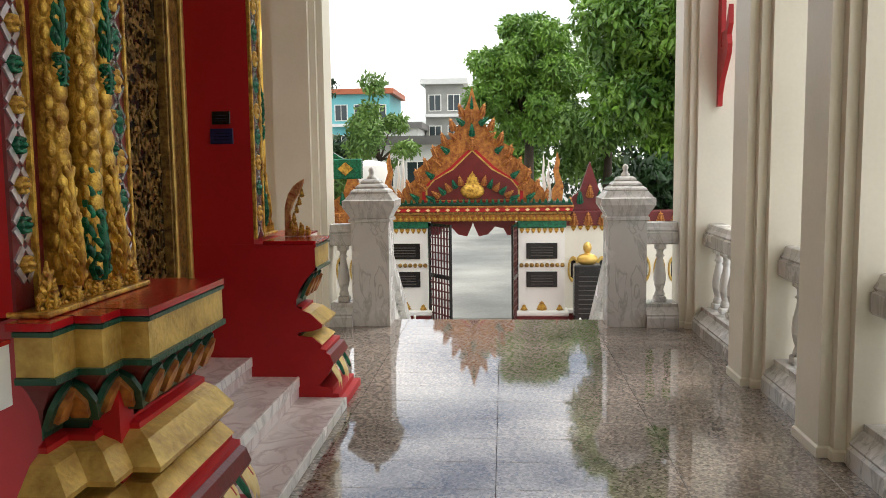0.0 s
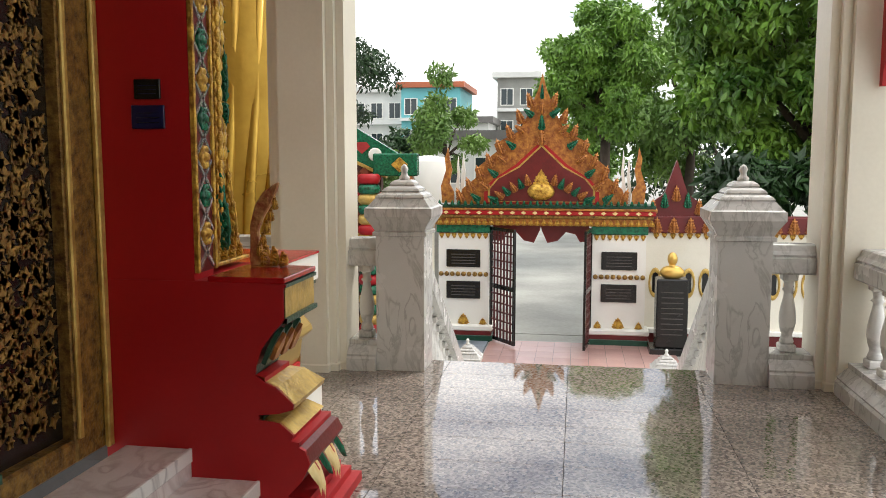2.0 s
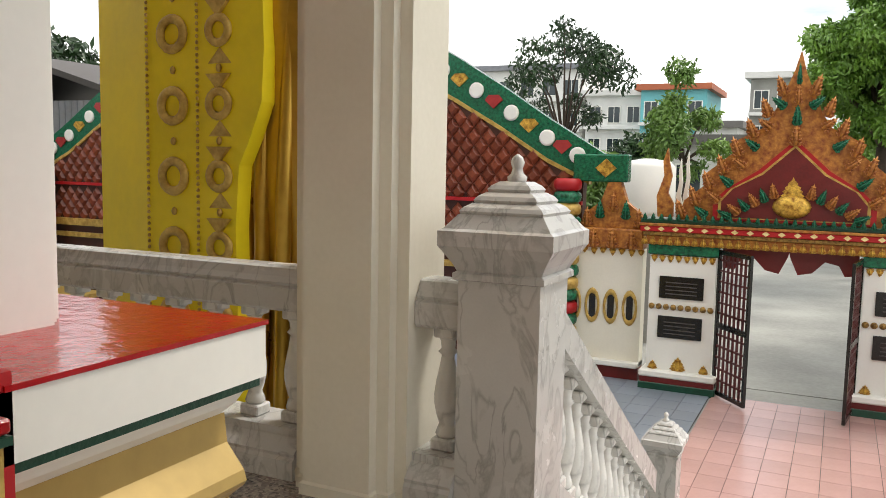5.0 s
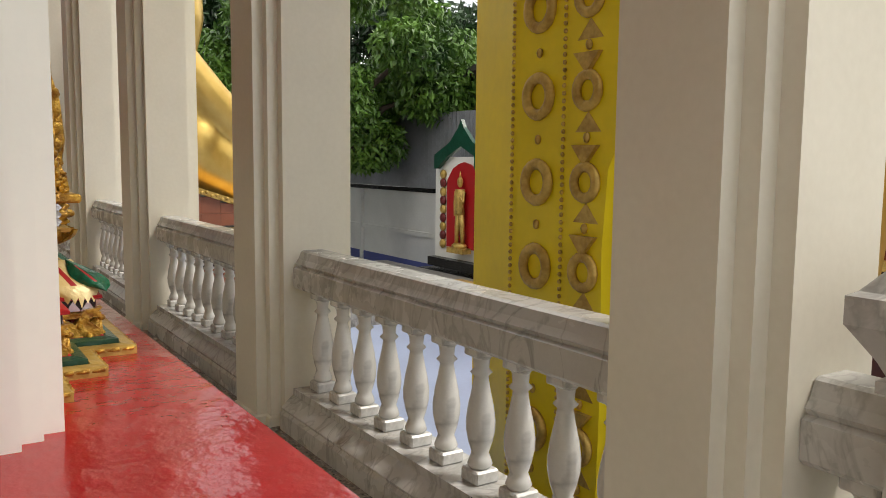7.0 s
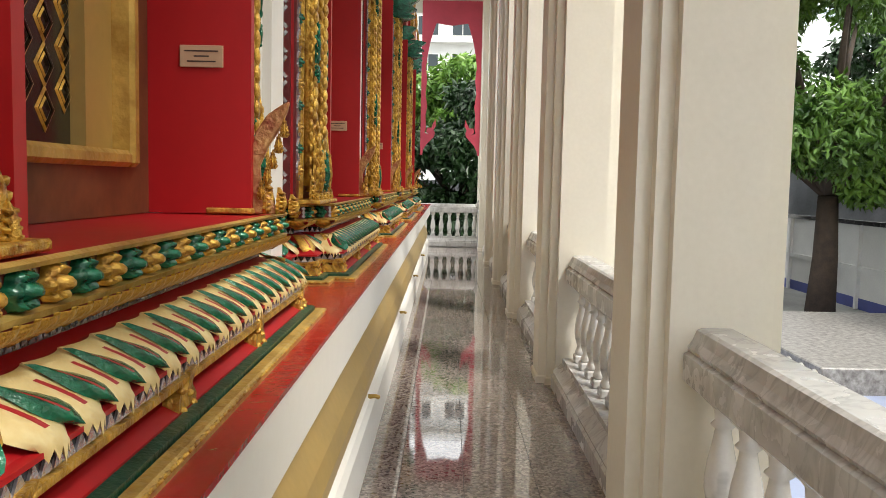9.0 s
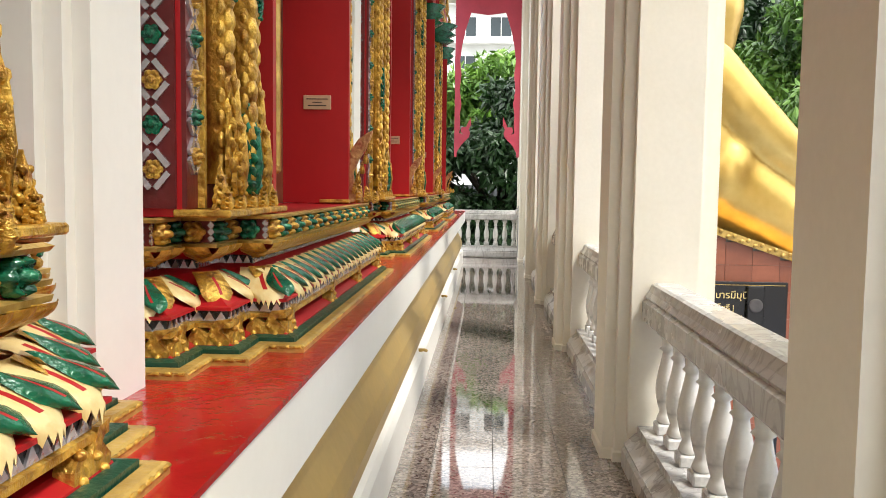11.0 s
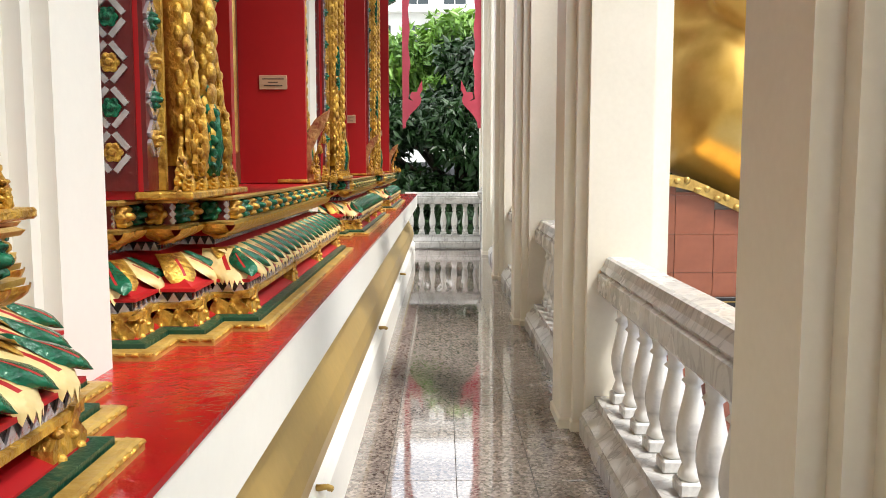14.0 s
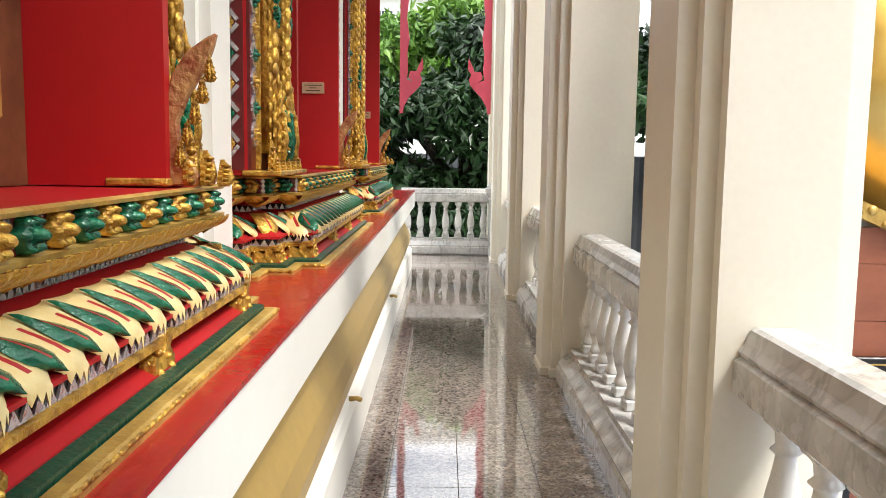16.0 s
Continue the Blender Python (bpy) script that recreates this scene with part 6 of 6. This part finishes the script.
blob(bm, (SX - 0.2, 10.55, 5.35), (0.36, 0.4, 0.5), 18, 14)
tube(bm, [(SX - 0.1, 10.5, 2.46), (SX - 0.1, 10.5, 2.54)], [0.53, 0.53], 24)
tube(bm, [(SX + 0.35, 10.45, 4.2), (SX + 0.42, 10.4, 3.5), (SX + 0.42, 10.55, 2.85), (SX + 0.4, 10.97, 2.38), (SX + 0.36, 11.4, 1.98), (SX + 0.3, 11.8, 1.66), (SX + 0.26, 12.05, 1.48)], [0.3, 0.32, 0.34, 0.32, 0.28, 0.22, 0.19], 20)
blob(bm, (SX + 0.24, 12.18, 1.36), (0.17, 0.26, 0.15), 16, 10, 0, Matrix.Rotation(-0.65, 4, "X"))
for k, (dx, e) in enumerate(((-0.12, 12.42), (-0.02, 12.5), (0.09, 12.52), (0.19, 12.46))):
    tube(bm, [(SX + 0.2 + dx, 12.2, 1.36), (SX + 0.2 + dx, 12.36, 1.22), (SX + 0.2 + dx, e, 1.02)], [0.085, 0.075, 0.03], 10)
tube(bm, [(SX - 0.75, 10.5, 1.9), (SX - 0.75, 11.3, 1.35), (SX - 0.7, 12.1, 0.75), (SX - 0.7, 12.1, -1.6)], [0.55, 0.48, 0.38, 0.2], 16)
ob = part("seated_statue", bm, STATUE, smooth=True)
mod = ob.modifiers.new("merge", "REMESH")
mod.mode, mod.voxel_size, mod.use_smooth_shade = "VOXEL", 0.035, True
mod = ob.modifiers.new("soften", "SMOOTH")
mod.factor, mod.iterations = 0.5, 16
tagged(ob, "giant polished gold seated statue with hand on knee", "statue")
PLINTH_W = 1.91
plinth = thing("statue_plinth", "reddish brown tiled plinth with gilded carved top edge", "plinth", (-12.1, 9.75, GROUND))
plinth.rotation_euler = (0, 0, radians(90))


def edge_z(u):
    """Height of the plinth top, level behind the seat and sloping down along the thigh."""
    return 3.05 - 0.44 * min(max(0.0, u - 0.22), 0.75) - 0.33 * max(0.0, u - 0.97)


top = [(0.0, 0.0), (PLINTH_W, 0.0)] + [(u, edge_z(u)) for u in (PLINTH_W, 0.97, 0.22, 0.0)]
bm = plate(bmesh.new(), top, (0, 0.02, 0), (1, 0, 0), (0, 0, 1), -1.6)
bmesh.ops.recalc_face_normals(bm, faces=bm.faces)
part("core", bm, CONCRETE, plinth)
TILE = 0.29
me_a = mesh_of("wall_tile", boxes((0.002, TILE - 0.002, -0.004, 0.02, 0.002, TILE - 0.002)), BRICK_TILE)
for k in range(7):
    for j in range(12):
        full = (edge_z((k + 0.35) * TILE) + 0.03 - (j * TILE - 0.205)) / TILE
        wide = min(1.0, (PLINTH_W + 0.1 - k * TILE) / TILE)
        if full > 0.05 and wide > 0.05:
            piece("wall_tile", me_a, plinth, Matrix.Translation((-0.1 + k * TILE, 0, j * TILE - 0.205)) @ Matrix.Diagonal((wide, 1, min(1.0, full), 1)))
bm = bmesh.new()
for k in range(13):
    x0 = k * PLINTH_W / 13
    z0 = edge_z(x0 + 0.075)
    z1 = edge_z(x0 + PLINTH_W / 13)
    plate(bm, [(0, edge_z(x0)), (PLINTH_W / 13, z1), (PLINTH_W / 13, z1 + 0.085), (0, edge_z(x0) + 0.085)], (x0, -0.05, 0), (1, 0, 0), (0, 0, 1), -0.3)
    blob(bm, (x0 + 0.04, -0.05, z0 + 0.04), (0.03, 0.016, 0.022), 8, 5)
    blob(bm, (x0 + 0.11, -0.05, z0 + 0.045), (0.026, 0.016, 0.026), 8, 5)
bmesh.ops.recalc_face_normals(bm, faces=bm.faces)
part("carved_edge", bm, GOLD_DULL, plinth, "gilded carved edge")
sign = thing("name_board", "black board with gold lettering below the plinth", "sign", (-12.04, 10.17, -0.12))
sign.rotation_euler = (0, 0, radians(90))
part("board", boxes((0, 1.3, 0, 0.046, 0, 0.6), bevel=0.006), BLACK, sign)
part("border", boxes((0.03, 1.27, -0.004, 0.0, 0.562, 0.568)), GOLD_DULL, sign)
part("post", boxes((0.05, 0.11, 0.0, 0.046, -1.63, 0.0)), BLACK, sign)
part("post", boxes((1.19, 1.25, 0.0, 0.046, -1.63, 0.0)), BLACK, sign)


def lettering(body, size, x, z, parent):
    c = bpy.data.curves.new("writing", "FONT")
    c.body, c.size, c.extrude, c.align_x = body, size, 0.004, "CENTER"
    tmp = bpy.data.objects.new("tmp", c)
    scene.collection.objects.link(tmp)
    bpy.context.view_layer.update()
    me = bpy.data.meshes.new_from_object(tmp.evaluated_get(bpy.context.evaluated_depsgraph_get()))
    bpy.data.objects.remove(tmp)
    me.materials.clear()
    me.materials.append(SIGN_GOLD)
    o = new("writing", me)
    o.parent, o.matrix_basis = parent, pose(x, -0.006, z, 90, 0, 0)
    return o


lettering("พระพุทธบารมีมุนี", 0.105, 0.53, 0.42, sign)
lettering("บ้านโพธิ์ |", 0.085, 0.58, 0.29, sign)
lettering("2541", 0.055, 0.78, 0.20, sign)
spk = thing("loudspeaker", "black loudspeaker with round grille on tiled plinth", "loudspeaker", (-12.09, 11.12, 0.02))
spk.rotation_euler = (0, 0, radians(90))
part("cabinet", boxes((-0.09, 0.09, -0.1, -0.006, 0, 0.42), bevel=0.01), BLACK, spk)
bm = lathe(bmesh.new(), [(0.075, 0), (0.075, 0.01), (0.06, 0.015), (0.025, 0.005)], 20)
bm.transform(Matrix.Translation((0, -0.1, 0.21)) @ Matrix.Rotation(math.pi / 2, 4, "X"))
part("cone", bm, GROUT, spk)


# ---- trees ----
def leaves(rng, centres, radii, count, size, squash=0.8):
    """Leaf blades scattered through the shells of clumps; returns vertices and faces."""
    cid = rng.choice(len(centres), count, p=radii**2 / (radii**2).sum())
    d = rng.normal(size=(count, 3))
    d /= np.linalg.norm(d, axis=1, keepdims=True)
    r = radii[cid] * rng.uniform(0.45, 1.08, count) ** 0.6
    p = centres[cid] + d * r[:, None] * np.array([1, 1, squash])
    a = rng.normal(size=(count, 3)) + np.array([0, 0, -0.9])
    a /= np.linalg.norm(a, axis=1, keepdims=True)
    b = np.cross(a, rng.normal(size=(count, 3)) + d)
    b /= np.linalg.norm(b, axis=1, keepdims=True)
    n = np.cross(a, b)
    s = size * rng.uniform(0.6, 1.3, count)[:, None]
    v = np.stack([p, p + a * s * 0.45 + b * s * 0.2 + n * s * 0.06, p + a * s, p + a * s * 0.45 - b * s * 0.2 + n * s * 0.06], 1).reshape(-1, 3)
    i = np.arange(count)[:, None] * 4
    f = np.concatenate([i + np.array([[0, 1, 2]]), i + np.array([[0, 2, 3]])], 0)
    return v, f


def tree(x, y, trunk_h, crown_c, crown_r, clumps, count, size, mat, label, seed, z=GROUND, trunk=0.22, clump_r=0.3):
    rng = np.random.default_rng(seed)
    root = thing("tree", label, "tree", (x, y, z))
    cc, cr = np.array(crown_c) - np.array([x, y, z]), np.array(crown_r)
    d = rng.normal(size=(clumps, 3))
    d /= np.linalg.norm(d, axis=1, keepdims=True)
    centres = cc + d * cr * (rng.uniform(0.2, 1.0, clumps) ** 0.5)[:, None]
    radii = cr.mean() * clump_r * rng.uniform(0.6, 1.3, clumps)
    bm = bmesh.new()
    fork = Vector((0.1, 0, trunk_h))
    tube(bm, [(0, 0, 0), (0.06, 0.03, trunk_h * 0.5), fork], [trunk * 1.25, trunk, trunk * 0.8], 10)
    for k in range(min(clumps, 14)):
        c = Vector(centres[k])
        mid = fork.lerp(c, 0.5) + Vector((0, 0, 0.15 * (c - fork).length))
        tube(bm, [fork, mid, c], [trunk * 0.5, trunk * 0.28, trunk * 0.08], 6)
    part("trunk", bm, BARK, root)
    v, f = leaves(rng, centres, radii, count, size)
    me = bpy.data.meshes.new("crown")
    me.from_pydata(v.tolist(), [], f.tolist())
    me.materials.append(mat)
    o = new("crown", me)
    o.parent = root
    tagged(o, kind="stuff")
    return root


tree(6.2, 24.5, 3.2, (6.25, 24.5, 5.3), (3.8, 3.4, 4.7), 56, 60000, 0.3, LEAF, "large mango tree with hanging bright green leaves", 1, trunk=0.32, clump_r=0.27)
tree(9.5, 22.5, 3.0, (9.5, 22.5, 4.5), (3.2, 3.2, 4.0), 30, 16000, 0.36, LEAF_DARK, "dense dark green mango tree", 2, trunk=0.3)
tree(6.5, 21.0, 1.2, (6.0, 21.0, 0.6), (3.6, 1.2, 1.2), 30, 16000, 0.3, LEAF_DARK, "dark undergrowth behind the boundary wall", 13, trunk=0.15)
tree(1.2, 34.0, 4.0, (1.1, 34.0, 4.7), (2.1, 2.0, 2.6), 40, 36000, 0.22, LEAF, "rounded green tree behind the gate", 3)
tree(5.0, 40.0, 4.0, (4.6, 40.0, 4.0), (4.0, 3.0, 3.0), 30, 15000, 0.34, LEAF_LIGHT, "broad pale green tree in the lane", 4)
tree(-5.6, 40.0, 3.5, (-5.3, 40.0, 3.4), (1.7, 1.6, 2.1), 20, 5000, 0.26, LEAF_LIGHT, "slender thin leaved tree", 5, trunk=0.12)
tree(-10.6, 40.0, 4.0, (-10.4, 40.0, 5.2), (2.6, 2.2, 2.1), 22, 3800, 0.26, LEAF_DARK, "sparse tree with thin branches", 6, trunk=0.14)
tree(-4.2, 24.5, 1.6, (-4.0, 24.5, 1.2), (1.7, 1.2, 0.9), 18, 6000, 0.2, LEAF_LIGHT, "low bright green bush behind the wall", 7, trunk=0.1)
tree(-21.6, 17.4, 3.0, (-21.2, 17.2, 4.4), (4.0, 3.2, 3.4), 46, 42000, 0.25, LEAF_MID, "mango tree shading the planter", 8, z=GROUND + 0.1, trunk=0.3, clump_r=0.25)
tree(-33.0, 27.0, 4.0, (-33.0, 27.0, 5.2), (7.0, 4.0, 4.0), 34, 16000, 0.5, LEAF_DARK, "dark green trees behind the shed", 9)
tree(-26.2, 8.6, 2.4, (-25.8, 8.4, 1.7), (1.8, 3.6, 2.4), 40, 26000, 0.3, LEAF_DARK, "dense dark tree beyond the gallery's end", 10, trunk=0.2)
tree(-32.0, 9.5, 4.0, (-31.6, 9.0, 4.2), (2.5, 3.8, 1.5), 30, 14000, 0.32, LEAF, "sunlit green tree beyond the fence", 11)
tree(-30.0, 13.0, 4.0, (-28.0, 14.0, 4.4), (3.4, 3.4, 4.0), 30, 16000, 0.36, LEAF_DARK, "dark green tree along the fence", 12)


for k, (x, y, r) in enumerate(((-24, 52, 3.2), (-17, 54, 2.6), (-9, 56, 2.4), (0.5, 56, 3.0), (9, 50, 4.0), (16, 46, 4.5), (14, 30, 4.0))):
    tree(x, y, 2.0, (x, y, 1.8), (r * 1.3, r, r * 0.8), 22, 6000, 0.42, (LEAF_DARK, LEAF)[k % 2], "one of a row of distant trees", 30 + k, clump_r=0.35)


# ---- far buildings ----
def building(label, x0, x1, y, z1, mat, rows, cols, roof=None, glass=None, depth=8, z0=GROUND, turn=0):
    root = thing("apartment_building", label, "building", (x0, y, z0), kind="structure")
    root.rotation_euler = (0, 0, radians(turn))
    w, h = x1 - x0, z1 - z0
    part("wall", boxes((0, w, 0, depth, 0, h)), mat, root)
    part("roof", boxes((-0.4, w + 0.4, -0.5, depth + 0.4, h, h + 0.45)), roof or PLASTER, root)
    for j in range(rows):
        for i in range(cols):
            cx, cz = (i + 0.5) * w / cols, h - 1.6 - j * 2.6
            if cz < 0.8:
                continue
            win = part("window", boxes((cx - w / cols * 0.34, cx + w / cols * 0.34, -0.08, 0.02, cz - 0.65, cz + 0.75)), WHITE, root)
            part("pane", boxes((cx - w / cols * 0.29, cx - 0.03, -0.1, -0.081, cz - 0.58, cz + 0.68)), GLASS_DARK, win)
            part("pane", boxes((cx + 0.03, cx + w / cols * 0.29, -0.1, -0.081, cz - 0.58, cz + 0.68)), GLASS_DARK, win)
        part("balcony", boxes((0, w, -0.7, 0, h - 2.75 - j * 2.6, h - 2.5 - j * 2.6)), PLASTER, root)
    return root


building("turquoise town house with orange tiled roof", -14.4, -9.4, 72, 7.6, TURQUOISE, 3, 3, ROOF_ORANGE)
building("cream town house beside the turquoise one", -19.4, -14.6, 74, 7.4, PLASTER, 3, 3)
building("grey concrete house with open top storey", -6.3, -3.1, 72, 8.3, CONCRETE, 3, 2)
building("long pale grey warehouse with flat roof", -34, -20, 75, 9.8, PLASTER, 2, 7, STEEL)
building("white low house behind the lane trees", -9.2, -6.4, 66, 4.4, PLASTER, 1, 2, ROOF_GREY)
building("grey roofed old house behind the gate", -7.0, -1.5, 45, 2.6, PLASTER, 1, 3, ROOF_GREY)
building("white block with arched windows beyond the trees", -60, -48, 3.0, 16.5, PLASTER, 5, 5, turn=90)


# ---- granite floor tiles ----
floor = tagged(new("floor"), "polished brown granite gallery floor with wet sheen", "floor", kind="structure")
floor.location = (0, 0, 0)


def tile_field(xs, ys):
    """One granite slab for each cell between the joints."""
    made = {}
    for x0, x1 in zip(xs, xs[1:]):
        for y0, y1 in zip(ys, ys[1:]):
            key = (round(x1 - x0, 3), round(y1 - y0, 3))
            if key not in made:
                w, d = key[0] / 2 - 0.0015, key[1] / 2 - 0.0015
                bm = bmesh.new()
                sweep(bm, [(w, -d), (w, d), (-w, d), (-w, -d)], [(0, -0.011), (0, -0.001), (-0.001, 0.0)], closed=True)
                made[key] = mesh_of("granite_tile", bm, GRANITE)
            piece("granite_tile", made[key], floor, Matrix.Translation(((x0 + x1) / 2, (y0 + y1) / 2, 0)))


ROWS_Y = [-4.0 + 0.3635 * k for k in range(33)]
tile_field([-1.2, -0.64, 0.257, 1.15, 1.86, 2.4], ROWS_Y)
y0 = ROWS_Y[-1]
tile_field([-1.2, -0.64, 0.257, 1.15, 1.86, 2.4], [y0, 7.91, 8.25, 8.62, 8.99, 9.37])
tile_field([-1.2 - 0.606 * k for k in range(34)][::-1], [7.68, 7.96, 8.28, 8.64, 8.99, 9.37])
